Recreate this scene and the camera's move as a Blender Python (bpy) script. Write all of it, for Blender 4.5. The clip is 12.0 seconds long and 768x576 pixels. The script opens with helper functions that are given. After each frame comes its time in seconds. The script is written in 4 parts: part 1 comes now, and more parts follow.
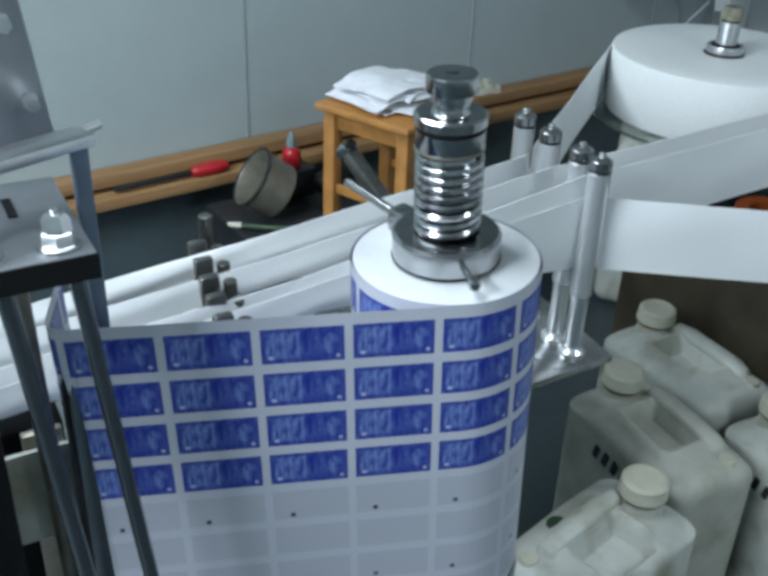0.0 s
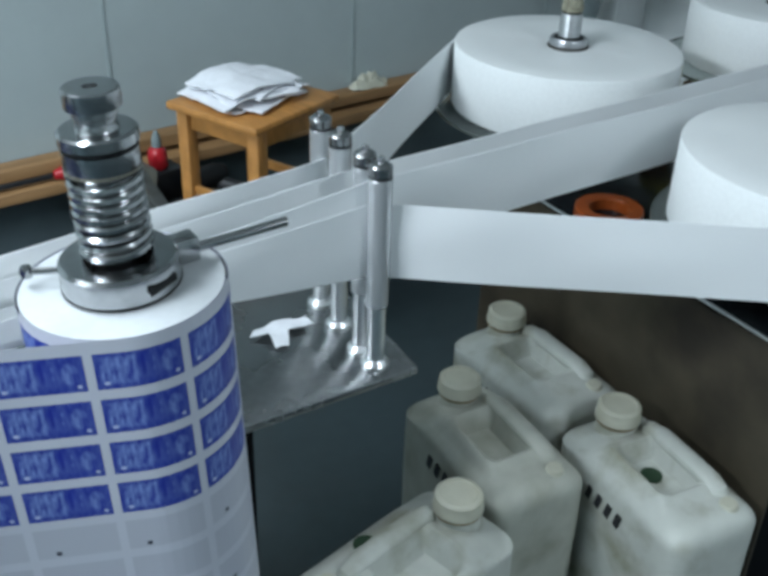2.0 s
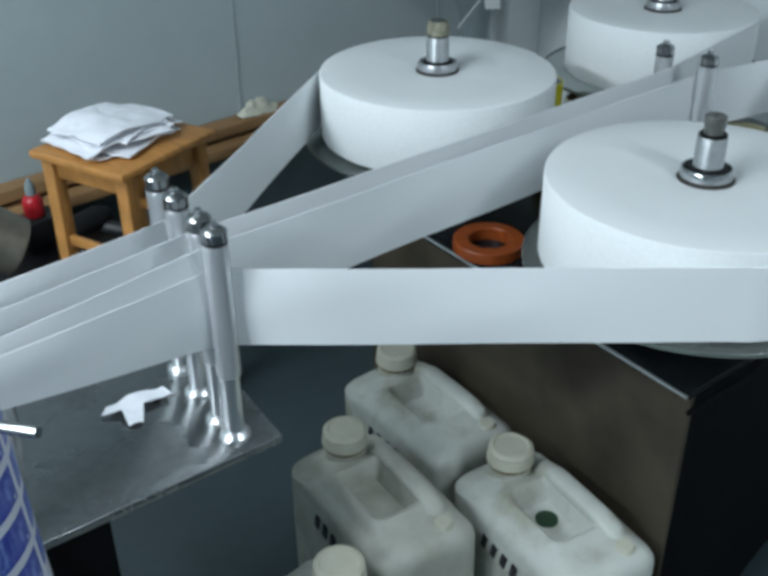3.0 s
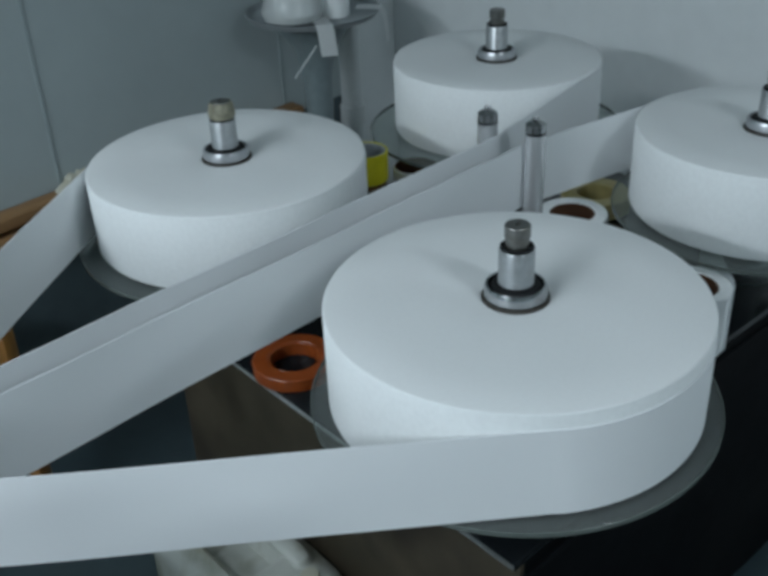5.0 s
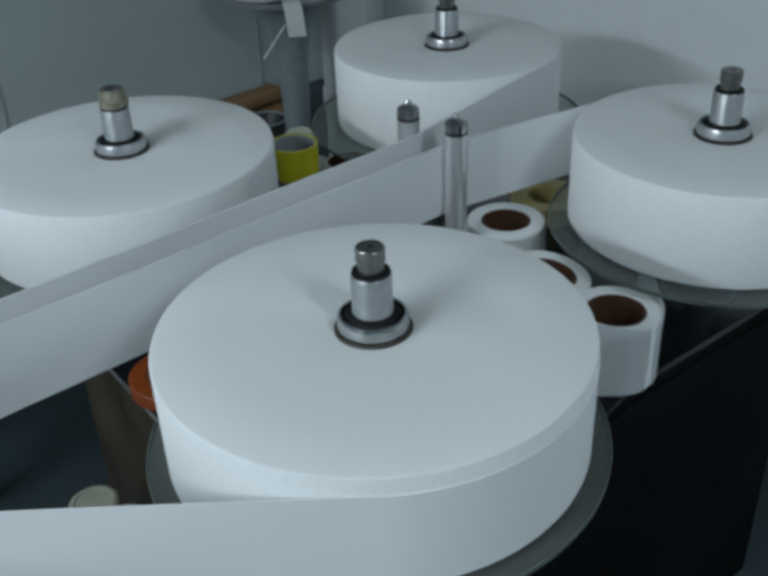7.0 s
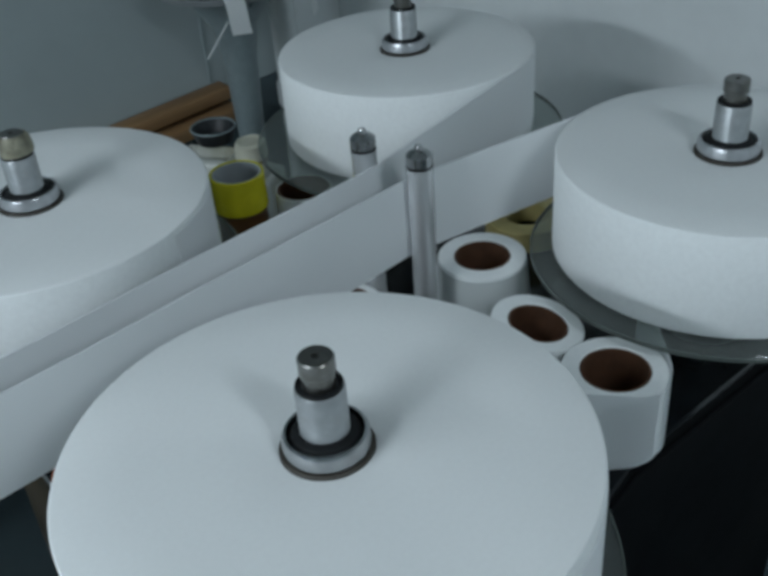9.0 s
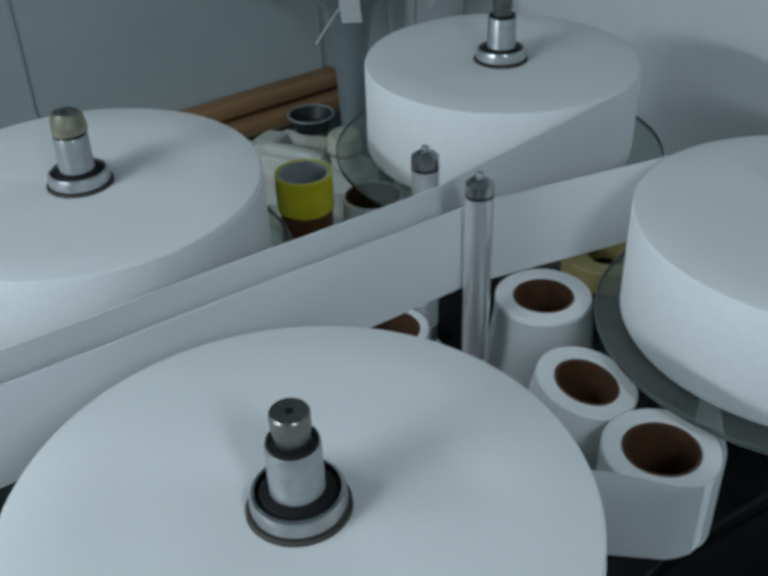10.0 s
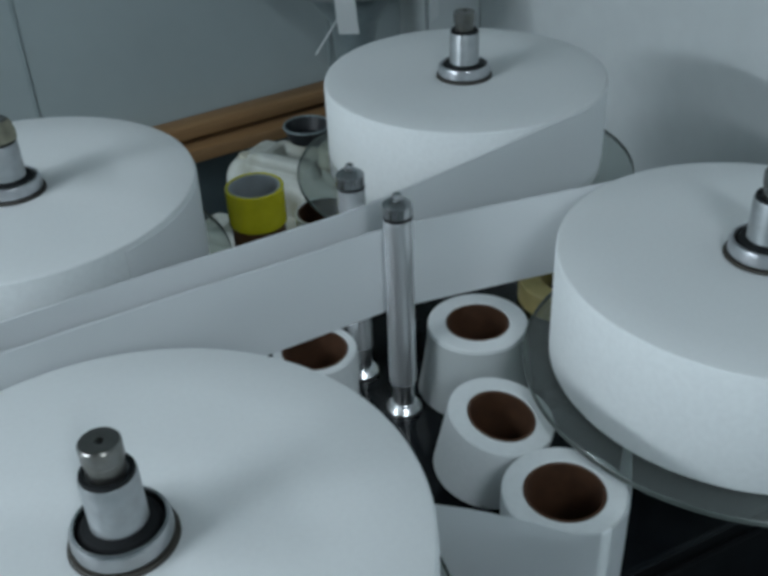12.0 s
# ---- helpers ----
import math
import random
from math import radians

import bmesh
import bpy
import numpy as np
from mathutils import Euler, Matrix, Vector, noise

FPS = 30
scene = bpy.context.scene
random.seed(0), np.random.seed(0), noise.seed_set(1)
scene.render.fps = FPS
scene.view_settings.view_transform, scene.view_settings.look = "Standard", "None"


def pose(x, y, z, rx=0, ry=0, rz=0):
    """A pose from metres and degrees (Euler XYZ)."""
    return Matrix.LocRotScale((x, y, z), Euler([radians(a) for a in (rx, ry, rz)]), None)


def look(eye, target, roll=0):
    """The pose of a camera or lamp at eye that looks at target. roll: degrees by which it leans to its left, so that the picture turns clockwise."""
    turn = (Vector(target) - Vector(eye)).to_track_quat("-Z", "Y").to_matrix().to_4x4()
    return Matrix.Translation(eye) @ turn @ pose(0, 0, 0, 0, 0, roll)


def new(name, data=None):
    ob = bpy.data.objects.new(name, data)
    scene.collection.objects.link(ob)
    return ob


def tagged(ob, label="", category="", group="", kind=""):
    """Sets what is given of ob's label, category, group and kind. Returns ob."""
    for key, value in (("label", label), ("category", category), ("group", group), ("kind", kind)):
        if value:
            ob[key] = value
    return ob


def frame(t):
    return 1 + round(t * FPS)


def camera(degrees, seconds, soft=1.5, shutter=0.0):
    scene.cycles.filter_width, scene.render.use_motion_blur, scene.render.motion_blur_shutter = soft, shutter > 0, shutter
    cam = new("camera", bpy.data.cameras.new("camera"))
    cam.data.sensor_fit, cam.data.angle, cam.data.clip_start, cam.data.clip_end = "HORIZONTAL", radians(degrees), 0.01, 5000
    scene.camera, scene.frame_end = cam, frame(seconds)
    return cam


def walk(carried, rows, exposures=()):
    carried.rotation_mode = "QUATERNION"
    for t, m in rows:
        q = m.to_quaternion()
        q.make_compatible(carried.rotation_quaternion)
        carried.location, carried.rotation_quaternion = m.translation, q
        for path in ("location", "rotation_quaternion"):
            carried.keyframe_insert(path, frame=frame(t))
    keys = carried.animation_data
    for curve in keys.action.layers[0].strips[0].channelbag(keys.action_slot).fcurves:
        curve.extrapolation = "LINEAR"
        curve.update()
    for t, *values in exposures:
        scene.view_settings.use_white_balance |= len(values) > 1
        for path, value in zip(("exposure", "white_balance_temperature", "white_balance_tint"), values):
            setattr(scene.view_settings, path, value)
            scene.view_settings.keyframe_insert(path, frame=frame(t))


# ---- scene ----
cam = camera(43.3, 12.0, soft=3.9)
PATH = [
    (0, (-0.136, -0.107, 1.46), (0.726, 1.396, 0.461), 2.4),
    (0.5, (-0.065, -0.12, 1.463), (0.786, 1.386, 0.459), 2.3),
    (1, (0.003, -0.153, 1.468), (0.821, 1.366, 0.455), 2.4),
    (1.5, (0.071, -0.17, 1.467), (0.885, 1.355, 0.46), 2.0),
    (2, (0.127, -0.17, 1.464), (1.031, 1.295, 0.446), 2.1),
    (2.5, (0.197, -0.166, 1.47), (1.149, 1.268, 0.451), 1.0),
    (3, (0.298, -0.141, 1.491), (1.289, 1.267, 0.474), -0.4),
    (3.3, (0.347, -0.117, 1.501), (1.361, 1.269, 0.474), -0.9),
    (3.5, (0.395, -0.102, 1.505), (1.407, 1.279, 0.471), -1.7),
    (3.7, (0.427, -0.073, 1.51), (1.475, 1.28, 0.475), -1.4),
    (5.3, (0.701, -0.022, 1.504), (1.811, 1.314, 0.512), -2.8),
    (5.5, (0.731, -0.025, 1.5), (1.82, 1.335, 0.517), -3.0),
    (6, (0.805, -0.042, 1.493), (1.866, 1.334, 0.503), -3.0),
    (6.5, (0.856, -0.059, 1.481), (1.873, 1.329, 0.461), -1.8),
    (8.5, (1.034, 0.074, 1.47), (2.064, 1.395, 0.376), -4.8),
    (9, (1.062, 0.114, 1.474), (2.081, 1.429, 0.365), -4.7),
    (9.5, (1.134, 0.14, 1.475), (2.062, 1.522, 0.366), -3.3),
    (10, (1.191, 0.139, 1.468), (1.996, 1.583, 0.343), -2.1),
    (10.5, (1.23, 0.132, 1.461), (1.896, 1.637, 0.324), -0.7),
    (11, (1.271, 0.116, 1.45), (1.883, 1.636, 0.303), -0.6),
    (11.5, (1.318, 0.094, 1.453), (1.966, 1.616, 0.329), -1.1),
    (12, (1.352, 0.095, 1.456), (2.043, 1.611, 0.35), -2.6),
]
walk(cam, [(t, look(eye, target, roll)) for t, eye, target, roll in PATH],
     exposures=[(0, 0.04, 6500, 10), (3.0, 0.08, 6500, 10), (5.3, -0.42, 6500, 10), (8.5, -0.40, 6500, 10), (10.5, -0.31, 6500, 10), (12, -0.27, 6500, 10)])


# ---- light ----
def lamp(name, eye, target, sx, sy, power, colour=(1, 1, 1)):
    data = bpy.data.lights.new(name, "AREA")
    data.shape, data.size, data.size_y, data.energy, data.color = "RECTANGLE", sx, sy, power, colour
    ob = new(name, data)
    ob.matrix_world = look(eye, target)
    return ob


world = bpy.data.worlds.new("room_air")
scene.world = world
world.use_nodes = True
world.node_tree.nodes["Background"].inputs[0].default_value = (0.6, 0.75, 0.9, 1)
world.node_tree.nodes["Background"].inputs[1].default_value = 0.05
CEIL = 2.45
TUBES = [(-1.85, 0.38, 140), (-0.25, 1.15, 25), (1.4, -1.3, 23)]
for tx, ty, power in TUBES:
    lamp("tube_light", (tx, ty, CEIL - 0.09), (tx, ty + 0.001, 0), 0.22, 1.25, power, (0.80, 0.91, 1.0))


# ---- materials ----
def shader(name, colour, rough=0.5, metal=0.0, grain=0.06, scale=40.0, bump=0.0, stain=0.0, stain_colour=None, stain_scale=3.0,
           spec=0.5, rough_var=0.0, stretch=(1, 1, 1), transmission=0.0, subsurface=0.0):
    m = bpy.data.materials.new(name)
    m.use_nodes = True
    nt = m.node_tree
    b = nt.nodes["Principled BSDF"]
    tc = nt.nodes.new("ShaderNodeTexCoord")
    mp = nt.nodes.new("ShaderNodeMapping")
    mp.inputs["Scale"].default_value = stretch
    nt.links.new(tc.outputs["Object"], mp.inputs["Vector"])

    def noise_tex(s, detail=4):
        n = nt.nodes.new("ShaderNodeTexNoise")
        n.inputs["Scale"].default_value, n.inputs["Detail"].default_value = s, detail
        nt.links.new(mp.outputs["Vector"], n.inputs["Vector"])
        return n

    fine, broad = noise_tex(scale), noise_tex(stain_scale, 6)
    ramp = nt.nodes.new("ShaderNodeMixRGB")
    ramp.blend_type = "MULTIPLY"
    ramp.inputs[0].default_value = 1.0
    ramp.inputs[1].default_value = (*colour, 1)
    mr = nt.nodes.new("ShaderNodeMapRange")
    mr.inputs["From Min"].default_value, mr.inputs["From Max"].default_value = 0.3, 0.7
    mr.inputs["To Min"].default_value, mr.inputs["To Max"].default_value = 1 - grain, 1 + grain
    nt.links.new(fine.outputs["Fac"], mr.inputs["Value"])
    nt.links.new(mr.outputs["Result"], ramp.inputs[2])
    last = ramp.outputs[0]
    if stain:
        mix = nt.nodes.new("ShaderNodeMixRGB")
        sr = nt.nodes.new("ShaderNodeMapRange")
        sr.inputs["From Min"].default_value, sr.inputs["From Max"].default_value = 0.48, 0.68
        sr.inputs["To Max"].default_value = stain
        nt.links.new(broad.outputs["Fac"], sr.inputs["Value"])
        nt.links.new(sr.outputs["Result"], mix.inputs[0])
        nt.links.new(last, mix.inputs[1])
        mix.inputs[2].default_value = (*(stain_colour or tuple(c * 0.4 for c in colour)), 1)
        last = mix.outputs[0]
    nt.links.new(last, b.inputs["Base Color"])
    b.inputs["Roughness"].default_value, b.inputs["Metallic"].default_value = rough, metal
    b.inputs["Specular IOR Level"].default_value = spec
    b.inputs["Transmission Weight"].default_value = transmission
    b.inputs["Subsurface Weight"].default_value = subsurface
    if rough_var:
        rr = nt.nodes.new("ShaderNodeMapRange")
        rr.inputs["From Min"].default_value, rr.inputs["From Max"].default_value = 0.3, 0.7
        rr.inputs["To Min"].default_value, rr.inputs["To Max"].default_value = max(0.02, rough - rough_var), rough + rough_var
        nt.links.new(broad.outputs["Fac"], rr.inputs["Value"])
        nt.links.new(rr.outputs["Result"], b.inputs["Roughness"])
    if bump:
        bp = nt.nodes.new("ShaderNodeBump")
        bp.inputs["Strength"].default_value, bp.inputs["Distance"].default_value = bump, 0.002
        nt.links.new(fine.outputs["Fac"], bp.inputs["Height"])
        nt.links.new(bp.outputs["Normal"], b.inputs["Normal"])
    return m


M_WALL = shader("painted_panel", (0.355, 0.415, 0.420), 0.5, grain=0.02, scale=18, stain=0.12, stain_scale=1.3, rough_var=0.08)
# Base raised above M_WALL to carry the light on the east wall and casing.
M_WALL2 = shader("brightened_panel", (0.80, 0.845, 0.85), 0.5, grain=0.02, scale=18, stain=0.06, stain_scale=1.1)
M_SEAM = shader("panel_joint", (0.31, 0.37, 0.375), 0.6)
M_CEIL = shader("ceiling_paint", (0.72, 0.74, 0.74), 0.7)
M_FLOOR = shader("epoxy_floor", (0.034, 0.052, 0.059), 0.38, grain=0.08, scale=25, stain=0.5, stain_colour=(0.03, 0.042, 0.046), stain_scale=2.2, rough_var=0.1)
M_DADO = shader("grey_green_band_paint", (0.075, 0.105, 0.115), 0.5, grain=0.06, scale=25, stain=0.4, stain_colour=(0.05, 0.07, 0.078), stain_scale=3.0, rough_var=0.08)
M_SLEEVE = shader("satin_aluminium_sleeve", (0.72, 0.735, 0.75), 0.27, 0.68, grain=0.04, scale=30, stretch=(1, 1, 0.06), rough_var=0.05)
M_CHROME = shader("polished_chrome", (0.88, 0.89, 0.90), 0.30, 1.0, grain=0.05, scale=30, stretch=(1, 1, 0.08))
# Base darkened in place of the dark surroundings this steel would mirror.
M_SPINDLE = shader("darkened_polished_steel", (0.44, 0.45, 0.46), 0.2, 1.0, grain=0.06, scale=70, rough_var=0.07, stain=0.4, stain_colour=(0.26, 0.26, 0.25), stain_scale=40)
M_COLLAR = shader("dull_steel_collar", (0.50, 0.51, 0.53), 0.33, 0.9, grain=0.06, scale=90, stain=0.3, stain_colour=(0.30, 0.30, 0.31), stain_scale=60)
M_STEEL = shader("brushed_steel", (0.62, 0.64, 0.65), 0.34, 1.0, grain=0.06, scale=60, rough_var=0.08, stain=0.25, stain_scale=6)
M_SHAFT = shader("dark_turned_steel", (0.21, 0.21, 0.20), 0.32, 0.9, grain=0.12, scale=80, stain=0.4, stain_colour=(0.14, 0.13, 0.10), stain_scale=60)
M_GUM = shader("yellowed_glue_residue", (0.27, 0.26, 0.19), 0.6, grain=0.3, scale=140, bump=0.5, stain=0.7, stain_colour=(0.09, 0.08, 0.05), stain_scale=70)
M_ALU = shader("turned_aluminium", (0.40, 0.42, 0.43), 0.36, 0.65, grain=0.1, scale=90, stain=0.5, stain_colour=(0.35, 0.35, 0.35), stain_scale=60)
M_SHEET = shader("satin_stainless_sheet", (0.40, 0.425, 0.45), 0.42, 0.75, grain=0.06, scale=50, rough_var=0.1, stain=0.35, stain_colour=(0.40, 0.42, 0.44), stain_scale=7)
M_GPLATE = shader("scratched_dull_stainless", (0.30, 0.315, 0.32), 0.26, 0.95, grain=0.10, scale=70, rough_var=0.10, stain=0.5, stain_colour=(0.20, 0.21, 0.215), stain_scale=9)
M_PLATE = shader("stainless_plate", (0.42, 0.44, 0.45), 0.2, 1.0, grain=0.05, scale=70, rough_var=0.12, stain=0.45, stain_colour=(0.3, 0.31, 0.32), stain_scale=9)
M_BLACK = shader("black_rubber", (0.010, 0.011, 0.012), 0.6, spec=0.2, grain=0.1)
M_TABLE = shader("dark_table_top", (0.009, 0.011, 0.013), 0.14, spec=0.16, grain=0.2, scale=50, rough_var=0.06, stain=0.4, stain_colour=(0.03, 0.032, 0.03), stain_scale=6)
M_CAB = shader("black_cabinet_paint", (0.005, 0.006, 0.007), 0.7, spec=0.05, grain=0.2, scale=30, stain=0.3, stain_colour=(0.02, 0.02, 0.02))
M_SIDE = shader("dusty_olive_panel", (0.060, 0.050, 0.034), 0.48, spec=0.3, grain=0.16, scale=14, stain=0.85, stain_colour=(0.016, 0.013, 0.010), stain_scale=4.0, rough_var=0.08)
M_WOVEN = shader("white_nonwoven", (0.82, 0.85, 0.85), 0.85, grain=0.025, scale=160, bump=0.12, spec=0.2, stain=0.05, stain_colour=(0.72, 0.75, 0.76), stain_scale=7)
M_FILMEDGE = shader("film_roll_end", (0.60, 0.63, 0.65), 0.6, grain=0.03, scale=120, stain=0.2, stain_scale=8)
M_EDGE = shader("nonwoven_roll_end", (0.74, 0.765, 0.765), 0.5, grain=0.014, scale=220, bump=0.06, spec=0.5, stain=0.10, stain_colour=(0.66, 0.70, 0.71), stain_scale=5)
# the wound layers of a roll end lie in rings: the sheen runs across them
ring_bsdf = M_EDGE.node_tree.nodes["Principled BSDF"]
ring_tangent = M_EDGE.node_tree.nodes.new("ShaderNodeTangent")
ring_tangent.direction_type, ring_tangent.axis = "RADIAL", "Z"
M_EDGE.node_tree.links.new(ring_tangent.outputs[0], ring_bsdf.inputs["Tangent"])
ring_bsdf.inputs["Anisotropic"].default_value = 0.9
M_SPOOL = shader("dark_olive_spool", (0.045, 0.04, 0.032), 0.6)
M_CORE = shader("brown_cardboard", (0.085, 0.036, 0.016), 0.75, grain=0.15, scale=60)
M_PLASTIC = shader("milky_plastic", (0.53, 0.55, 0.505), 0.38, grain=0.05, scale=30, stain=0.85, stain_colour=(0.25, 0.245, 0.165), stain_scale=11, bump=0.05, subsurface=0.0)
M_PLASTIC_DIRT = shader("grubby_milky_plastic", (0.46, 0.47, 0.41), 0.42, grain=0.08, scale=30, stain=0.65, stain_colour=(0.24, 0.23, 0.16), stain_scale=9, bump=0.06)
M_GRIME = shader("brown_grime", (0.22, 0.17, 0.10), 0.6, grain=0.2, scale=60, stain=0.6, stain_colour=(0.40, 0.38, 0.28), stain_scale=30)
M_CAP = shader("cream_cap", (0.52, 0.515, 0.42), 0.42, grain=0.06, scale=40, stain=0.4, stain_colour=(0.45, 0.43, 0.32), stain_scale=12)
M_INK = shader("black_print", (0.015, 0.016, 0.02), 0.5)
M_GREEN = shader("dark_green_sticker", (0.015, 0.045, 0.02), 0.5)
M_WOOD = shader("varnished_pine", (0.43, 0.20, 0.055), 0.4, grain=0.22, scale=16, stretch=(6, 1, 1), stain=0.4, stain_colour=(0.3, 0.13, 0.04), stain_scale=5)
M_LATH = shader("bare_pine_lath", (0.29, 0.165, 0.072), 0.6, grain=0.2, scale=9, stretch=(0.4, 6, 6), stain=0.3, stain_scale=4)
M_PAPER = shader("paper_sheet", (0.78, 0.80, 0.84), 0.75, grain=0.04, scale=90, bump=0.1)
M_RED = shader("red_plastic", (0.42, 0.012, 0.02), 0.35)
M_YELLOW = shader("yellow_tape", (0.55, 0.50, 0.02), 0.25, grain=0.08, scale=50)
M_ORANGE = shader("orange_tape", (0.30, 0.065, 0.014), 0.3, grain=0.12, scale=60)
M_PALE = shader("pale_yellow_tape", (0.55, 0.46, 0.20), 0.35, grain=0.1, scale=60)
M_BROWN = shader("brown_tape", (0.10, 0.045, 0.016), 0.3, grain=0.1)
M_GREY = shader("grey_cardboard", (0.28, 0.31, 0.32), 0.7)
M_BLUEPAINT = shader("blue_grey_frame_paint", (0.16, 0.20, 0.27), 0.3, metal=0.6, grain=0.06, rough_var=0.08)
M_COLUMN = shader("dark_polished_steel", (0.17, 0.19, 0.21), 0.2, metal=0.9, grain=0.06, rough_var=0.06)
M_TOOL = shader("worn_olive_steel", (0.23, 0.22, 0.18), 0.4, metal=0.5, grain=0.2, scale=30, stain=0.4, stain_scale=8)
M_CRATE = shader("black_plastic_crate", (0.015, 0.017, 0.02), 0.5, grain=0.2)
M_PLINTH = shader("grey_plinth_plastic", (0.20, 0.25, 0.26), 0.4, grain=0.06, stain=0.2)
M_PIPE = shader("white_pipe", (0.62, 0.66, 0.66), 0.35, grain=0.03)
M_TUBE = bpy.data.materials.new("lit_tube")
M_TUBE.use_nodes = True
M_TUBE.node_tree.nodes["Principled BSDF"].inputs["Emission Color"].default_value = (0.86, 0.97, 1, 1)
M_TUBE.node_tree.nodes["Principled BSDF"].inputs["Emission Strength"].default_value = 4.0


def glass_mat(name, colour, rough=0.03, clear=0.8):
    m = bpy.data.materials.new(name)
    m.use_nodes = True
    nt = m.node_tree
    b = nt.nodes["Principled BSDF"]
    b.inputs["Base Color"].default_value, b.inputs["Roughness"].default_value = (*colour, 1), rough
    tr = nt.nodes.new("ShaderNodeBsdfTransparent")
    tr.inputs[0].default_value = (0.93, 0.97, 0.95, 1)
    mix = nt.nodes.new("ShaderNodeMixShader")
    mix.inputs[0].default_value = clear
    nt.links.new(b.outputs[0], mix.inputs[1])
    nt.links.new(tr.outputs[0], mix.inputs[2])
    nt.links.new(mix.outputs[0], nt.nodes["Material Output"].inputs["Surface"])
    return m


M_ACRYL = glass_mat("clear_acrylic", (0.20, 0.22, 0.215), 0.07, 0.70)
M_WEB = glass_mat("thin_nonwoven", (0.88, 0.905, 0.915), 0.8, 0.12)
# fibres let light through softly: the second share is translucent, not clear
web_mix = next(n for n in M_WEB.node_tree.nodes if n.type == "MIX_SHADER")
web_glow = M_WEB.node_tree.nodes.new("ShaderNodeBsdfTranslucent")
web_glow.inputs["Color"].default_value = (0.90, 0.93, 0.94, 1)
M_WEB.node_tree.links.new(web_glow.outputs[0], web_mix.inputs[2])
M_ACRYL_RIM = shader("acrylic_rim", (0.11, 0.13, 0.12), 0.25)
M_WRAP = glass_mat("clear_wrap", (0.72, 0.75, 0.75), 0.2, 0.35)

# printed film: rows of blue labels over rows of faint grey boxes
PITCH, ROWH = 0.0790, 0.0454
M_FILM = bpy.data.materials.new("printed_film")
M_FILM.use_nodes = True


def build_film():
    nt = M_FILM.node_tree
    b = nt.nodes["Principled BSDF"]
    b.inputs["Roughness"].default_value = 0.38

    def op(kind, a, c=None, clamp=False):
        n = nt.nodes.new("ShaderNodeMath")
        n.operation, n.use_clamp = kind, clamp
        for i, x in enumerate((a, c)):
            if x is None:
                continue
            if isinstance(x, (int, float)):
                n.inputs[i].default_value = x
            else:
                nt.links.new(x, n.inputs[i])
        return n.outputs[0]

    def band(x, lo, hi, soft):
        up = op("DIVIDE", op("SUBTRACT", x, lo), soft, True)
        dn = op("DIVIDE", op("SUBTRACT", hi, x), soft, True)
        return op("MULTIPLY", up, dn)

    uv = nt.nodes.new("ShaderNodeUVMap")
    sep = nt.nodes.new("ShaderNodeSeparateXYZ")
    nt.links.new(uv.outputs[0], sep.inputs[0])
    u, v = sep.outputs[0], sep.outputs[1]
    fu, fv = op("FRACT", u), op("FRACT", v)
    row = op("FLOOR", v)
    box = op("MULTIPLY", band(fu, 0.045, 0.955, 0.006), band(fv, 0.01, 0.80, 0.012))
    blue_row = op("LESS_THAN", row, 3.5)
    inside = op("GREATER_THAN", v, 0.0)
    blue = op("MULTIPLY", op("MULTIPLY", box, blue_row), inside)
    grey = op("MULTIPLY", op("MULTIPLY", box, op("SUBTRACT", 1.0, blue_row)), inside)
    comb = nt.nodes.new("ShaderNodeCombineXYZ")
    nt.links.new(fu, comb.inputs[0])
    nt.links.new(fv, comb.inputs[1])
    n1 = nt.nodes.new("ShaderNodeTexNoise")
    n1.inputs["Scale"].default_value, n1.inputs["Detail"].default_value = 4.0, 5
    mp = nt.nodes.new("ShaderNodeMapping")
    mp.inputs["Scale"].default_value = (4.6, 0.75, 1)
    nt.links.new(comb.outputs[0], mp.inputs[0])
    nt.links.new(mp.outputs[0], n1.inputs["Vector"])
    mott = op("MULTIPLY", op("SUBTRACT", n1.outputs["Fac"], 0.36), 3.4, True)

    def blob(cu, cv, ru, rv, soft):
        du, dv = op("DIVIDE", op("SUBTRACT", fu, cu), ru), op("DIVIDE", op("SUBTRACT", fv, cv), rv)
        d = op("ADD", op("MULTIPLY", du, du), op("MULTIPLY", dv, dv))
        return op("DIVIDE", op("SUBTRACT", 1.0, d), soft, True)

    pale = op("MAXIMUM", op("MULTIPLY", band(fu, 0.07, 0.50, 0.05), band(fv, 0.04, 0.74, 0.08)), blob(0.80, 0.38, 0.10, 0.30, 0.6))
    pale = op("MAXIMUM", pale, op("MULTIPLY", band(fu, 0.60, 0.67, 0.03), band(fv, 0.15, 0.55, 0.1)))
    pale = op("MULTIPLY", op("MAXIMUM", op("MULTIPLY", pale, 0.9), 0.30), op("ADD", 0.10, op("MULTIPLY", mott, 0.90)))
    bits = op("MAXIMUM", blob(0.15, 0.66, 0.035, 0.05, 0.5), blob(0.88, 0.68, 0.03, 0.05, 0.5))
    dark = op("MULTIPLY", band(fu, 0.50, 0.57, 0.03), band(fv, 0.05, 0.6, 0.1))
    dot = op("MULTIPLY", band(fu, 0.25, 0.31, 0.004), band(fv, 0.62, 0.73, 0.008))
    dot = op("MULTIPLY", dot, op("MAXIMUM", op("COMPARE", row, 4.0), op("COMPARE", row, 6.0)))

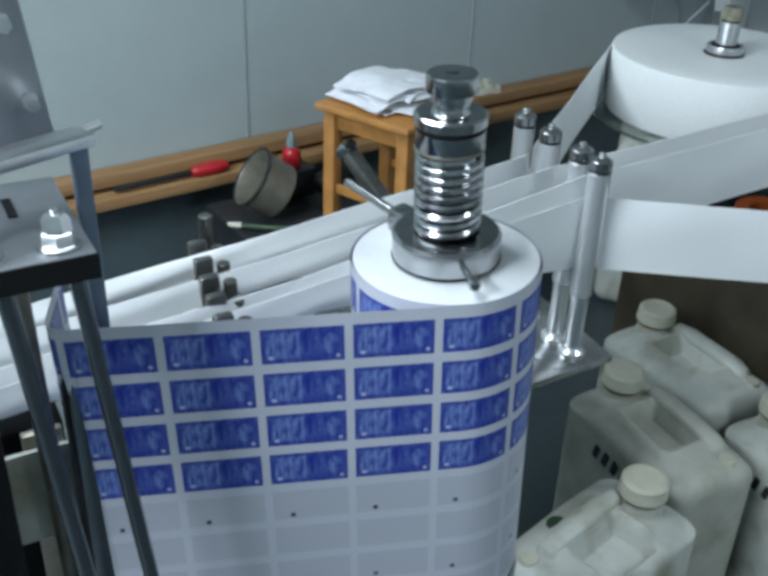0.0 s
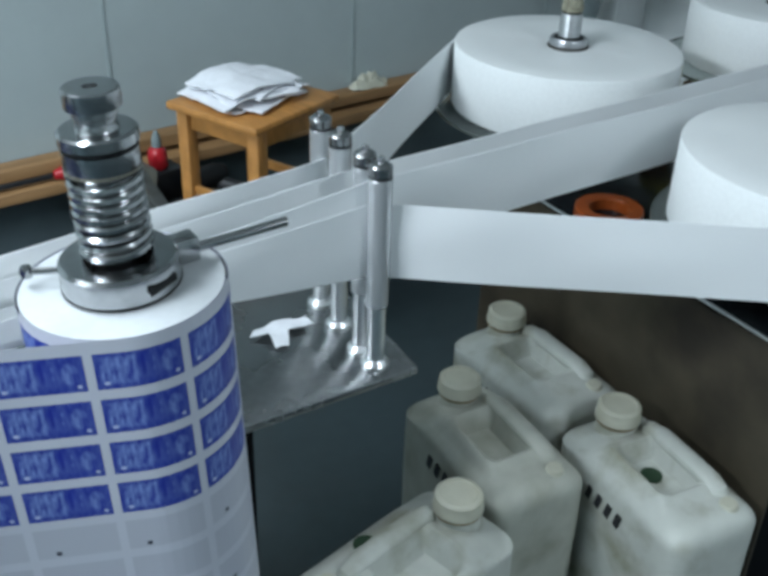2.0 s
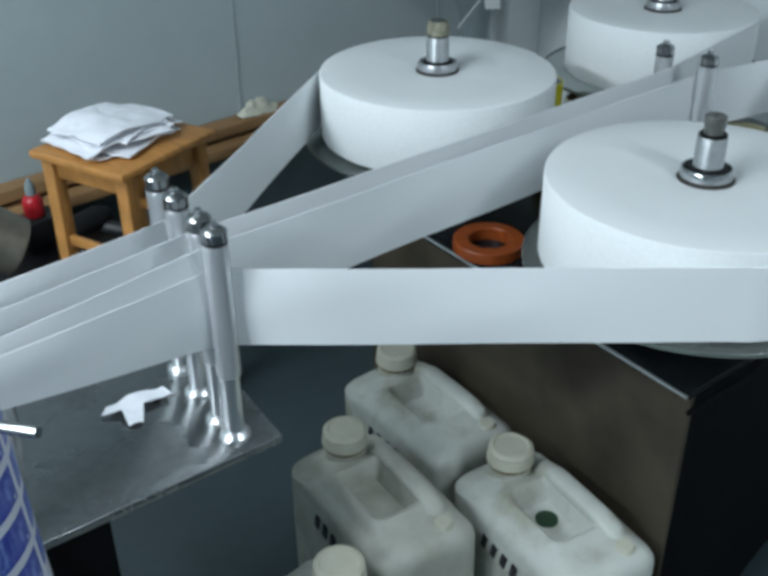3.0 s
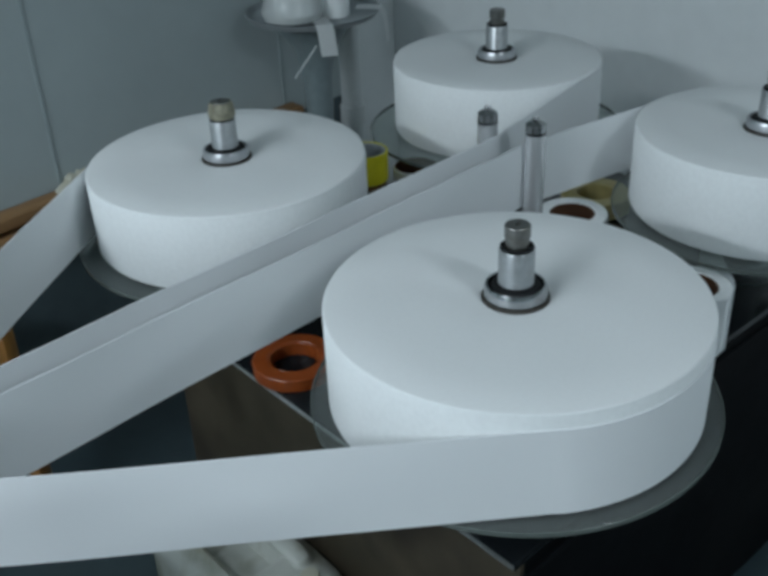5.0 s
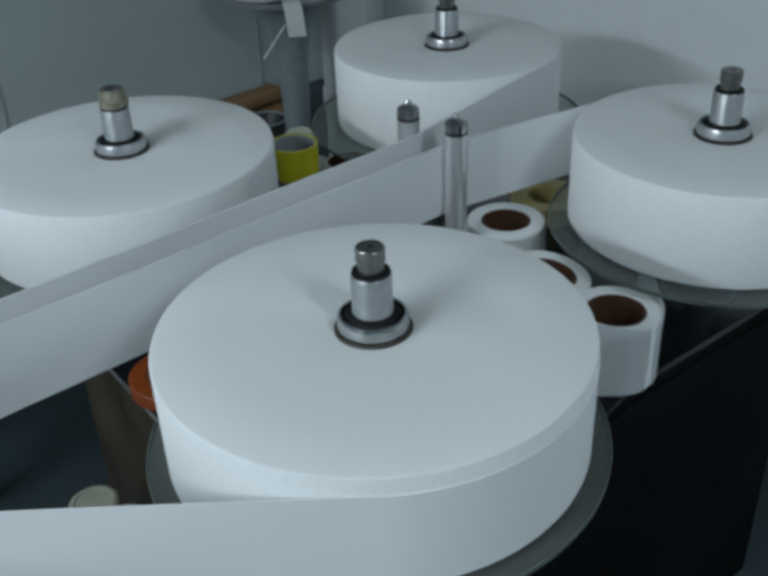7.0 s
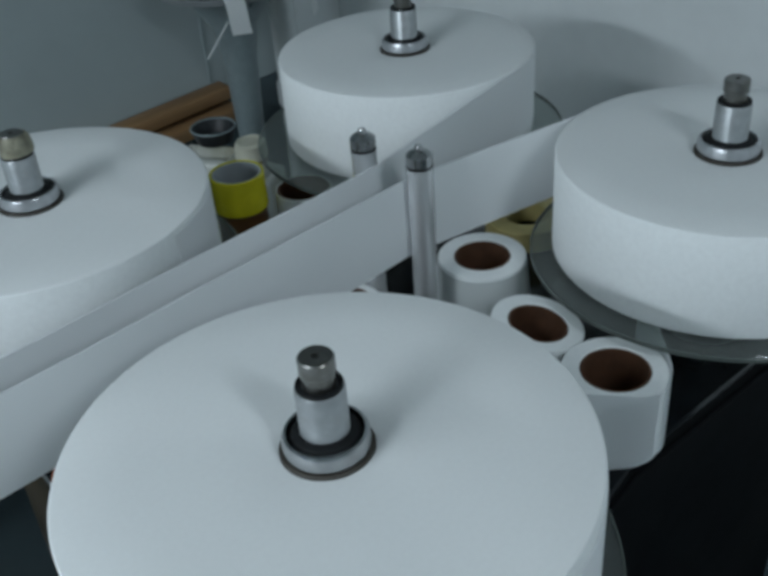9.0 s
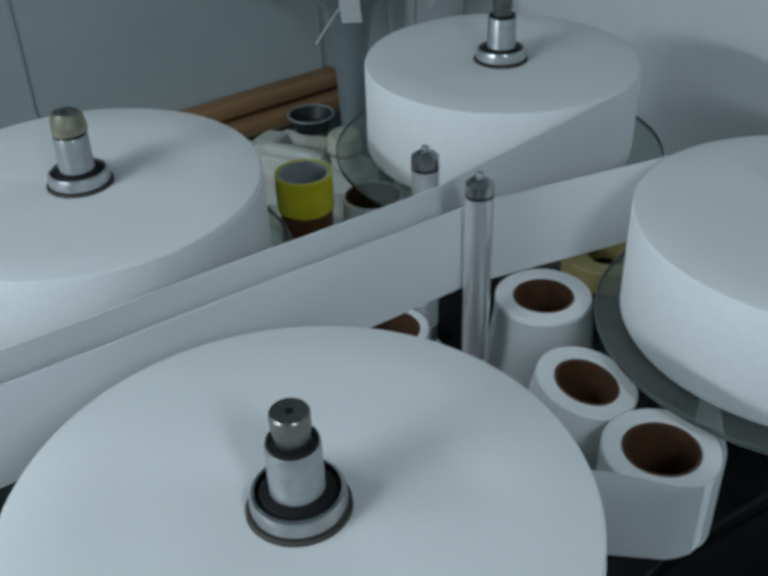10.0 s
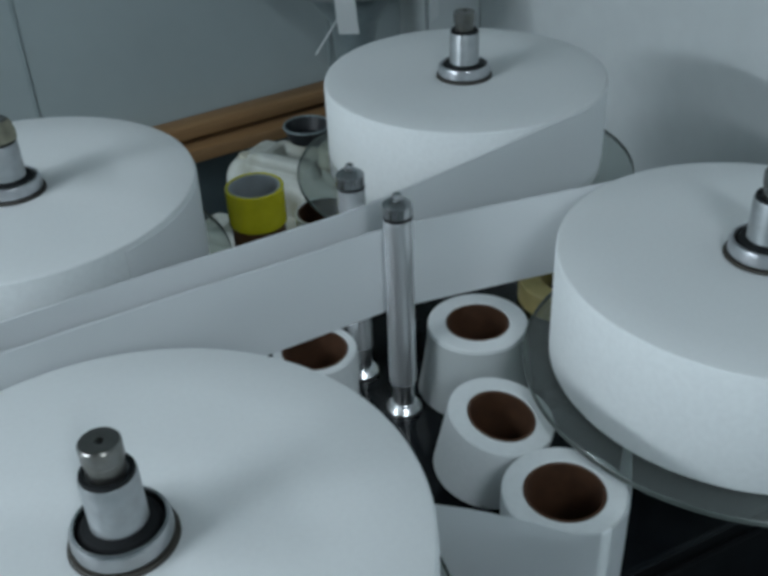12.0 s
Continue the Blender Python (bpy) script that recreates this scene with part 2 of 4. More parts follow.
    def mix(fac, a, c):
        n = nt.nodes.new("ShaderNodeMixRGB")
        nt.links.new(fac, n.inputs[0])
        for i, x in ((1, a), (2, c)):
            if isinstance(x, tuple):
                n.inputs[i].default_value = (*x, 1)
            else:
                nt.links.new(x, n.inputs[i])
        return n.outputs[0]

    ink = mix(pale, (0.004, 0.018, 0.27), (0.22, 0.32, 0.64))
    ink = mix(op("MULTIPLY", dark, 0.8), ink, (0.003, 0.012, 0.26))
    ink = mix(op("MULTIPLY", bits, 0.7), ink, (0.6, 0.65, 0.8))
    base = mix(op("MULTIPLY", grey, 0.8), (0.54, 0.56, 0.63), (0.44, 0.46, 0.53))
    out = mix(blue, base, ink)
    out = mix(dot, out, (0.02, 0.02, 0.04))
    nt.links.new(out, b.inputs["Base Color"])


build_film()


# ---- mesh helpers ----
def mesh_of(name, bm, material, smooth=True, angle=38):
    bmesh.ops.recalc_face_normals(bm, faces=bm.faces)
    me = bpy.data.meshes.new(name)
    bm.to_mesh(me)
    bm.free()
    for m in (material if isinstance(material, (list, tuple)) else [material]):
        me.materials.append(m)
    if smooth:
        me.shade_smooth()
        me.set_sharp_from_angle(angle=radians(angle))
    return me


def part(name, bm, material, parent, label="", smooth=True, m=None):
    ob = new(name, mesh_of(name, bm, material, smooth))
    ob.parent = parent
    if m is not None:
        ob.matrix_basis = m
    return tagged(ob, label)


def thing(name, label, category, m=None, group="", kind=""):
    ob = new(name)
    ob.empty_display_size = 0.05
    if m is not None:
        ob.matrix_basis = m
    return tagged(ob, label, category, group, kind)


def single(name, bm, material, label, category, m=None, group="", kind="", smooth=True):
    ob = new(name, mesh_of(name, bm, material, smooth))
    if m is not None:
        ob.matrix_basis = m
    return tagged(ob, label, category, group, kind)


def lathe(profile, seg=48, closed=False, wobble=0.0):
    """Turned body from (radius, height) pairs about z. closed: the profile is a loop."""
    bm = bmesh.new()
    rings = []
    for r, z in profile:
        if r < 1e-6:
            rings.append([bm.verts.new((0, 0, z))])
        else:
            rings.append([bm.verts.new((r * (1 + wobble * math.sin(3 * a + z * 40)) * math.cos(a), r * math.sin(a), z))
                          for a in (2 * math.pi * i / seg for i in range(seg))])
    pairs = list(zip(rings, rings[1:])) + ([(rings[-1], rings[0])] if closed else [])
    for a, b in pairs:
        for i in range(seg):
            j = (i + 1) % seg
            if len(a) == 1 and len(b) == 1:
                continue
            if len(a) == 1:
                bm.faces.new((a[0], b[i], b[j]))
            elif len(b) == 1:
                bm.faces.new((a[i], a[j], b[0]))
            else:
                bm.faces.new((a[i], a[j], b[j], b[i]))
    return bm


def cyl(r, z0, z1, seg=32, bev=0.001):
    return lathe([(0, z0), (r - bev, z0), (r, z0 + bev), (r, z1 - bev), (r - bev, z1), (0, z1)], seg)


def ring(r0, r1, z0, z1, seg=40, bev=0.001):
    return lathe([(r0, z0 + bev), (r0 + bev, z0), (r1 - bev, z0), (r1, z0 + bev), (r1, z1 - bev), (r1 - bev, z1), (r0 + bev, z1), (r0, z1 - bev)], seg, True)


def box(x0, x1, y0, y1, z0, z1, bev=0.003, seg=2):
    bm = bmesh.new()
    bmesh.ops.create_cube(bm, size=1)
    for v in bm.verts:
        v.co = ((x0 + x1) / 2 + v.co.x * (x1 - x0), (y0 + y1) / 2 + v.co.y * (y1 - y0), (z0 + z1) / 2 + v.co.z * (z1 - z0))
    if bev:
        bmesh.ops.bevel(bm, geom=bm.edges[:], offset=bev, segments=seg, affect="EDGES", profile=0.5)
    return bm


def prism(points, z0, z1, bev=0.0):
    bm = bmesh.new()
    lo, hi = [bm.verts.new((x, y, z0)) for x, y in points], [bm.verts.new((x, y, z1)) for x, y in points]
    bm.faces.new(lo[::-1])
    bm.faces.new(hi)
    for i in range(len(points)):
        j = (i + 1) % len(points)
        bm.faces.new((lo[i], lo[j], hi[j], hi[i]))
    if bev:
        bmesh.ops.bevel(bm, geom=bm.edges[:], offset=bev, segments=2, affect="EDGES", profile=0.5)
    return bm


def tube(points, r, seg=12, caps=True, closed=False):
    """A round bar along a line of points; r is one radius or one for each point."""
    bm = bmesh.new()
    pts = [Vector(p) for p in points]
    rs = r if isinstance(r, (list, tuple)) else [r] * len(pts)
    rings, side = [], None
    for i, p in enumerate(pts):
        d = (pts[min(i + 1, len(pts) - 1)] - pts[max(i - 1, 0)]).normalized()
        if side is None:
            side = d.orthogonal().normalized()
        side = (side - d * side.dot(d)).normalized()
        up = d.cross(side)
        rings.append([bm.verts.new(p + rs[i] * (math.cos(a) * side + math.sin(a) * up)) for a in (2 * math.pi * k / seg for k in range(seg))])
    for a, b in zip(rings, rings[1:]):
        for i in range(seg):
            j = (i + 1) % seg
            bm.faces.new((a[i], a[j], b[j], b[i]))
    if caps:
        bm.faces.new(rings[0][::-1])
        bm.faces.new(rings[-1])
    return bm


def ribbon(path, thick=0.0012, sag=0.0, fold=0.0, cuts=6):
    """A standing web along (x, y, bottom, top, lean of the lower edge) stations, with a slight belly."""
    bm = bmesh.new()
    cols = []
    n = len(path)
    for i, (x, y, zb, zt, *twist) in enumerate(path):
        lean = twist[0] if twist else 0.0
        a, b = path[max(i - 1, 0)], path[min(i + 1, n - 1)]
        d = Vector((b[0] - a[0], b[1] - a[1]))
        d.normalize()
        nx, ny = -d.y, d.x
        w = math.sin(math.pi * i / (n - 1))
        col = []
        for side in (-0.5, 0.5):
            for k in range(cuts + 1):
                f = k / cuts
                off = side * thick + w * fold * math.sin(math.pi * f) + w * fold * 0.4 * math.sin(7 * f + i * 0.35) + lean * (1 - f)
                z = zb + (zt - zb) * f - w * sag
                col.append(bm.verts.new((x + nx * off, y + ny * off, z)))
        cols.append(col)
    m = cuts + 1
    for a, b in zip(cols, cols[1:]):
        for s in (0, m):
            for k in range(cuts):
                bm.faces.new((a[s + k], b[s + k], b[s + k + 1], a[s + k + 1]))
        bm.faces.new((a[0], b[0], b[m], a[m]))
        bm.faces.new((a[cuts], b[cuts], b[m + cuts], a[m + cuts]))
    for c in (cols[0], cols[-1]):
        for k in range(cuts):
            bm.faces.new((c[k], c[k + 1], c[m + k + 1], c[m + k]))
    return bm


def stations(points, step=0.02):
    """Even stations along straight legs between (x, y, bottom, top) corners."""
    out = []
    for a, b in zip(points, points[1:]):
        n = max(1, int(math.hypot(b[0] - a[0], b[1] - a[1]) / step))
        out += [tuple(p + (q - p) * i / n for p, q in zip(a, b)) for i in range(n)]
    return out + [points[-1]]


# ---- the room ----
X0, X1, Y0, Y1 = -3.2, 2.66, -2.6, 2.30
single("floor", box(X0 - 0.1, X1 + 0.1, Y0 - 0.1, Y1 + 0.1, -0.1, 0, 0), M_FLOOR, "grey-green painted workshop floor, stained", "floor", kind="structure")
wall_north = single("wall_north", box(X0 - 0.1, X1 + 0.1, Y1, Y1 + 0.1, 0, CEIL, 0), M_WALL, "pale grey panelled wall with upright joints", "wall", kind="structure")
single("wall_south", box(X0 - 0.1, X1 + 0.1, Y0 - 0.1, Y0, 0, CEIL, 0), M_WALL, "pale grey panelled wall", "wall", kind="structure")
single("wall_east", box(X1, X1 + 0.1, Y0, Y1, 0, CEIL, 0), M_WALL2, "smooth panelled wall, its pale colour raised for the light falling on it", "wall", kind="structure")
single("wall_west", box(X0 - 0.1, X0, Y0, Y1, 0, CEIL, 0), M_WALL, "pale grey panelled wall", "wall", kind="structure")
single("ceiling", box(X0 - 0.1, X1 + 0.1, Y0 - 0.1, Y1 + 0.1, CEIL, CEIL + 0.1, 0), M_CEIL, "white workshop ceiling", "ceiling", kind="structure")
for jx in (-1.40, -0.67, 0.06, 0.785, 1.51, 2.235):
    part("joint", box(jx - 0.004, jx + 0.004, Y1 - 0.003, Y1 + 0.01, 0.0, CEIL, 0), M_SEAM, wall_north)
single("trim", box(2.505, 2.659, Y1 - 0.03, Y1 - 0.001, 0, CEIL, 0.004), M_WALL2, "white upright corner casing on the wall", "trim", kind="structure")
LATH_SLOPE = -3.0
band = bmesh.new()
quad = [(X0 + 0.002, 0.002), (2.503, 0.002), (2.503, 0.510), (X0 + 0.002, 0.253)]
front = [band.verts.new((x, Y1 - 0.006, z)) for x, z in quad]
rear = [band.verts.new((x, Y1 - 0.001, z)) for x, z in quad]
band.faces.new(front)
band.faces.new(rear[::-1])
for i in range(4):
    band.faces.new((front[i], rear[i], rear[(i + 1) % 4], front[(i + 1) % 4]))
single("baseboard", band, M_DADO, "dark grey-green painted band along the foot of the wall", "baseboard", kind="structure", smooth=False)
for zb, zt, yy in ((-0.038, -0.007, 0.105), (0.008, 0.041, 0.068)):
    single("wooden_lath", box(-2.2, 1.66, -yy, -0.008, zb, zt, 0.003), M_LATH, "long bare pine lath fixed along the dark band of the wall", "lath", pose(0.6, Y1, 0.412, 0, LATH_SLOPE, 0), group="laths on the wall")
for tx, ty, power in TUBES:
    fx = thing("ceiling_light", "twin-tube fluorescent ceiling light, lit", "ceiling light", pose(tx, ty, 0), group="ceiling lights")
    part("housing", box(-0.13, 0.13, -0.66, 0.66, CEIL - 0.055, CEIL - 0.002, 0.006), M_CEIL, fx)
    for sx in (-0.06, 0.06):
        part("tube", tube([(sx, -0.61, CEIL - 0.072), (sx, 0.61, CEIL - 0.072)], 0.014), M_TUBE, fx)

# ---- the unwinding table ----
TZ = 0.69
outline = [(1.250, 0.489), (1.40, 0.497), (1.76, 0.578), (2.21, 0.582), (2.21, 1.12), (2.08, 1.29), (1.250, 1.29)]
table = thing("machine_table", "black cabinet table with dark glossy top", "machine table")
part("tabletop", prism(outline, TZ - 0.012, TZ, 0.002), M_TABLE, table, "dark glossy top")
part("front_panel", prism([(1.276, 0.499), (1.40, 0.507), (1.76, 0.588), (2.20, 0.592), (2.20, 0.604), (1.76, 0.60), (1.40, 0.519), (1.276, 0.511)], 0.03, TZ - 0.013), M_CAB, table, "black front panel")
part("side_panel", box(1.2665, 1.2745, 0.495, 1.275, 0.02, TZ - 0.014, 0.001), M_SIDE, table, "dusty olive-brown side panel")
part("back_panel", box(1.276, 2.07, 1.265, 1.285, 0.03, TZ - 0.013, 0.001), M_CAB, table)
part("side_panel", box(2.18, 2.20, 0.61, 1.11, 0.03, TZ - 0.013, 0.001), M_CAB, table)
part("rim", tube([(1.2505, 0.49, TZ - 0.006), (1.2505, 1.29, TZ - 0.006)], 0.0035, 8), M_STEEL, table, "thin bright metal edge")
for a, b in zip(outline[:3], outline[1:4]):
    part("rim", tube([(a[0], a[1] - 0.004, TZ - 0.03), (b[0], b[1] - 0.004, TZ - 0.03)], 0.004, 8), M_CAB, table)

# ---- nonwoven rolls ----
AXES = {"A": (1.384, 1.226, 0.930, 0.218), "B": (1.376, 0.611, 0.937, 0.2225), "C": (2.013, 1.237, 0.944, 0.2000), "D": (2.031, 0.673, 0.941, 0.204)}
DISC = 0.806


def nonwoven_roll(key):
    x, y, zt, r = AXES[key]
    ob = thing("nonwoven_roll", "large white nonwoven fabric roll on a steel spindle", "fabric roll", pose(x, y, 0), group="fabric rolls")
    winding = part("winding", lathe([(0.040, DISC + 0.004), (r - 0.002, DISC + 0.004), (r, DISC + 0.007), (r, zt - 0.004), (r - 0.0012, zt - 0.0012), (r - 0.004, zt),
                           (r * 0.72, zt - 0.0012), (r * 0.45, zt + 0.0006), (0.046, zt - 0.001), (0.040, zt - 0.002)], 128, True), [M_WOVEN, M_EDGE], ob)
    for poly in winding.data.polygons:
        poly.material_index = 1 if poly.normal.z > 0.6 else 0
    part("core", ring(0.0345, 0.0395, DISC + 0.004, zt + 0.0008), M_SPOOL, ob, "dark cardboard core")
    part("collar", lathe([(0.0300, zt + 0.0012), (0.0350, zt + 0.0012), (0.0366, zt + 0.003), (0.0362, zt + 0.012), (0.0345, zt + 0.0155), (0.0322, zt + 0.0165), (0.0300, zt + 0.013)], 48, True), M_SPINDLE if key == "B" else M_COLLAR, ob, "dull steel collar")
    part("seal", lathe([(0.0208, zt + 0.002), (0.0298, zt + 0.002), (0.0298, zt + 0.012), (0.0270, zt + 0.0165), (0.0208, zt + 0.0185)], 40, True), M_BLACK, ob, "black rubber ring")
    part("spindle", lathe([(0, DISC - 0.10), (0.0205, DISC - 0.10), (0.0205, zt + 0.06), (0.0195, zt + 0.0615), (0.0155, zt + 0.062), (0, zt + 0.062)], 40), M_ALU, ob, "scuffed aluminium spindle")
    part("clip", ring(0.0148, 0.0192, zt + 0.0605, zt + 0.0645, 32, 0.0004), M_BLACK, ob)
    part("shaft_end", lathe([(0, zt + 0.06), (0.0135, zt + 0.06), (0.0135, zt + 0.0745), (0.0148, zt + 0.076), (0.0148, zt + 0.089), (0.0136, zt + 0.0905), (0.0035, zt + 0.0905), (0.003, zt + 0.084), (0, zt + 0.083)], 36),
         M_SHAFT, ob, "turned steel shaft end with centre hole")
    if key == "A":
        part("glue_residue", lathe([(0.0149, zt + 0.0655), (0.0206, zt + 0.0655), (0.0208, zt + 0.073), (0.0190, zt + 0.085), (0.0160, zt + 0.0895), (0.0149, zt + 0.087)], 28, True, 0.07), M_GUM, ob, "yellowed glue residue round the shaft end")
    return ob


def acrylic_disc(key):
    x, y, zt, r = AXES[key]
    ob = thing("acrylic_disc", "clear round acrylic disc under a fabric roll", "disc", pose(x, y, 0), group="acrylic discs")
    rr = {"A": 0.246, "B": 0.243, "C": 0.248, "D": 0.230}[key]
    part("plate", ring(0.0215, rr, DISC - 0.006, DISC, 96), M_ACRYL, ob)
    part("edge", ring(rr + 0.0004, rr + 0.0022, DISC - 0.006, DISC, 96, 0.0004), M_ACRYL_RIM, ob, "greenish edge")
    part("bearing", lathe([(0.0212, TZ), (0.055, TZ), (0.055, TZ + 0.012), (0.036, TZ + 0.018), (0.036, DISC - 0.012), (0.06, DISC - 0.0065), (0.0212, DISC - 0.0065)], 40, True), M_STEEL, ob, "steel bearing foot")
    return ob


ROLLS = {k: nonwoven_roll(k) for k in AXES}
for k in AXES:
    acrylic_disc(k)


# ---- guide posts ----
def guide_post(x, y, z0, z1, sleeve, r=0.016):
    ob = thing("guide_post", "polished chrome guide roller post", "guide post", pose(x, y, 0), group="guide posts")
    part("foot", lathe([(0, z0), (0.021, z0), (0.021, z0 + 0.006), (r, z0 + 0.012), (0, z0 + 0.012)], 32), M_CHROME, ob)
    part("rod", cyl(r - 0.003, z0 + 0.012, z1 - 0.03, 32), M_CHROME, ob)
    part("sleeve", ring(r - 0.0028, r, sleeve, z1 - 0.022, 40), M_SLEEVE, ob, "bright roller sleeve")
    part("cap", lathe([(0, z1 - 0.024), (r - 0.0005, z1 - 0.024), (r - 0.0005, z1 - 0.021), (r - 0.002, z1 - 0.020), (r, z1 - 0.018), (r, z1 - 0.006), (r - 0.003, z1 - 0.003), (r - 0.006, z1 - 0.0015), (0.006, z1), (0, z1)], 36), M_SPINDLE, ob, "bearing cap")
    part("groove", ring(r - 0.0015, r + 0.0003, z1 - 0.0215, z1 - 0.0185, 36, 0.0003), M_BLACK, ob, "black groove")
    part("bolt", lathe([(0, z1), (0.0055, z1), (0.0055, z1 + 0.004), (0.0045, z1 + 0.006), (0, z1 + 0.006)], 6), M_SPINDLE, ob, "hexagon bolt head")
    return ob


PZ = 0.655
GP = [(0.732, 1.000), (0.727, 0.931), (0.724, 0.857), (0.723, 0.814)]
for gx, gy in GP:
    guide_post(gx, gy, PZ, 0.972, 0.757)
LP, RP = (1.722, 0.984), (1.737, 0.897)
for gx, gy in (LP, RP):
    guide_post(gx, gy, TZ, 0.976, 0.735)

# guide plate with its support
gplate = thing("guide_plate", "stainless plate that carries the guide posts", "machine plate")
part("plate", prism([(-0.06, 0.74), (0.20, 0.762), (0.775, 0.778), (0.79, 1.10), (-0.06, 1.10)], PZ - 0.012, PZ, 0.002), M_GPLATE, gplate)
part("support", box(0.0, 0.55, 0.86, 0.98, 0.0, PZ - 0.013, 0.004), M_CAB, gplate, "dark support box under the plate")
scrap = bmesh.new()
pts = [(0.0, 0.0), (0.05, 0.018), (0.085, 0.01), (0.092, -0.012), (0.05, -0.014), (0.04, -0.05), (0.02, -0.048), (0.018, -0.016), (-0.01, -0.01)]
vs = [scrap.verts.new((px, py, 0.004 + 0.006 * math.sin(px * 70) * math.cos(py * 60))) for px, py in pts]
scrap.faces.new(vs)
bmesh.ops.triangulate(scrap, faces=scrap.faces[:])
bmesh.ops.subdivide_edges(scrap, edges=scrap.edges[:], cuts=2, use_grid_fill=True)
for v in scrap.verts:
    v.co.z += 0.006 * noise.noise(v.co * 60) + 0.004
bmesh.ops.solidify(scrap, geom=scrap.faces[:], thickness=0.0008)
single("paper_scrap", scrap, M_PAPER, "torn white fabric scrap lying on the steel plate", "scrap", pose(0.60, 0.965, PZ, 0, 0, -8))

# ---- ribbons from the rolls through the posts to the machine ----


def tangent(p, key, side):
    """Point where a web from p leaves the roll; side +1 keeps the roll on its left."""
    x, y, zt, r = AXES[key]
    dx, dy = x - p[0], y - p[1]
    d = math.hypot(dx, dy)
    a = math.atan2(dy, dx) + side * math.asin(r / d)
    l = math.sqrt(d * d - r * r)
    return (p[0] + l * math.cos(a), p[1] + l * math.sin(a))


def web(name, key, side, mids, tail, fold, heights):
    """From the roll over the inner corners (x, y) to the tail at the machine."""
    t = tangent(mids[0], key, side)
    zt = AXES[key][2]
    x, y, _, r = AXES[key]
    a0 = math.atan2(t[1] - y, t[0] - x)
    low, top, lowg, topg = heights
    wrap = [(x + (r + 0.0012 - 0.0011 * w / 3.4) * math.cos(a0 - side * w), y + (r + 0.0012 - 0.0011 * w / 3.4) * math.sin(a0 - side * w), low, top) for w in (3.4 * (1 - q / 60) for q in range(60))]
    pts = [(t[0], t[1], low, top, 0.0)]
    n = len(mids)
    total = math.hypot(mids[-1][0] - t[0], mids[-1][1] - t[1])
    for mx, my in mids:
        f = min(1.0, math.hypot(mx - t[0], my - t[1]) / total)
        pts.append((mx, my, low * (1 - f) + lowg * f, top * (1 - f) + topg * f, 0.0))
    gx, gy = mids[-1]
    kx = 0.27
    ky = gy + (tail[1] - gy) * (gx - kx) / (gx - tail[0])
    pts += [(kx, ky, 0.878, 0.905, 0.015), (*tail, 0.876, 0.902, 0.010)]
    ob = thing(name, "white nonwoven web drawn on edge past the guide posts", "fabric web", group="fabric webs")
    part("outer_turn", ribbon(wrap + pts[:1], fold=0.0), M_WEB, ob, "last turn lying on the roll")
    part("free_length", ribbon(stations(pts), fold=fold), M_WEB, ob, "free length under tension")
    return ob


web("fabric_web", "A", 1, [(GP[0][0], GP[0][1] - 0.017)], (-0.42, 0.800), 0.005, (0.814, 0.922, 0.800, 0.910))
web("fabric_web", "C", -1, [(LP[0], LP[1] - 0.018), (GP[1][0], GP[1][1] - 0.018)], (-0.42, 0.757), 0.003, (0.830, 0.942, 0.808, 0.918))
web("fabric_web", "D", 1, [(RP[0], RP[1] + 0.018), (GP[2][0], GP[2][1] - 0.018)], (-0.42, 0.714), 0.003, (0.826, 0.934, 0.826, 0.934))
web("fabric_web", "B", -1, [(GP[3][0], GP[3][1] + 0.017)], (-0.42, 0.671), 0.003, (0.8105, 0.918, 0.793, 0.905))

# ---- printed film roll ----
FX, FY, FR, FTOP, FBOT = 0.3125, 0.561, 0.0905, 1.036, 0.660
LEAN_FILM = pose(FX, FY, FTOP, 0, -2.4, 0) @ pose(0, 0, -FTOP)
film_roll = thing("film_roll", "roll of white film printed with blue labels on a chrome spindle", "film roll", LEAN_FILM)
part("winding", lathe([(0.035, FBOT), (FR - 0.003, FBOT), (FR - 0.003, FTOP - 0.001), (FR - 0.006, FTOP), (0.035, FTOP - 0.002)], 96, True), M_FILMEDGE, film_roll, "white film winding")
part("flange", lathe([(0.030, FTOP), (0.048, FTOP), (0.051, FTOP + 0.003), (0.051, FTOP + 0.024), (0.048, FTOP + 0.027), (0.030, FTOP + 0.027)], 64, True), M_SPINDLE, film_roll, "thick steel clamping flange")
part("gasket", ring(0.042, 0.0516, FTOP + 0.0005, FTOP + 0.0035, 64), M_BLACK, film_roll)
part("post", lathe([(0, 0.45), (0.0235, 0.45), (0.0235, FTOP + 0.107), (0.0, FTOP + 0.107)], 48), M_SPINDLE, film_roll)
turns, zs0, zs1 = 8.5, FTOP + 0.031, FTOP + 0.106
helix = [(0.0275 * math.cos(a), 0.0275 * math.sin(a), zs0 + (zs1 - zs0) * a / (2 * math.pi * turns)) for a in (2 * math.pi * turns * i / 240 for i in range(241))]
part("spring", tube(helix, 0.0041, 8), M_SPINDLE, film_roll, "heavy chrome coil spring")
z = FTOP + 0.108
nut_profile = [(0, z), (0.0305, z), (0.031, z + 0.001), (0.031, z + 0.019), (0.028, z + 0.020), (0.028, z + 0.023), (0.0325, z + 0.024), (0.0325, z + 0.032), (0.030, z + 0.034), (0.018, z + 0.034), (0.0165, z + 0.037)]
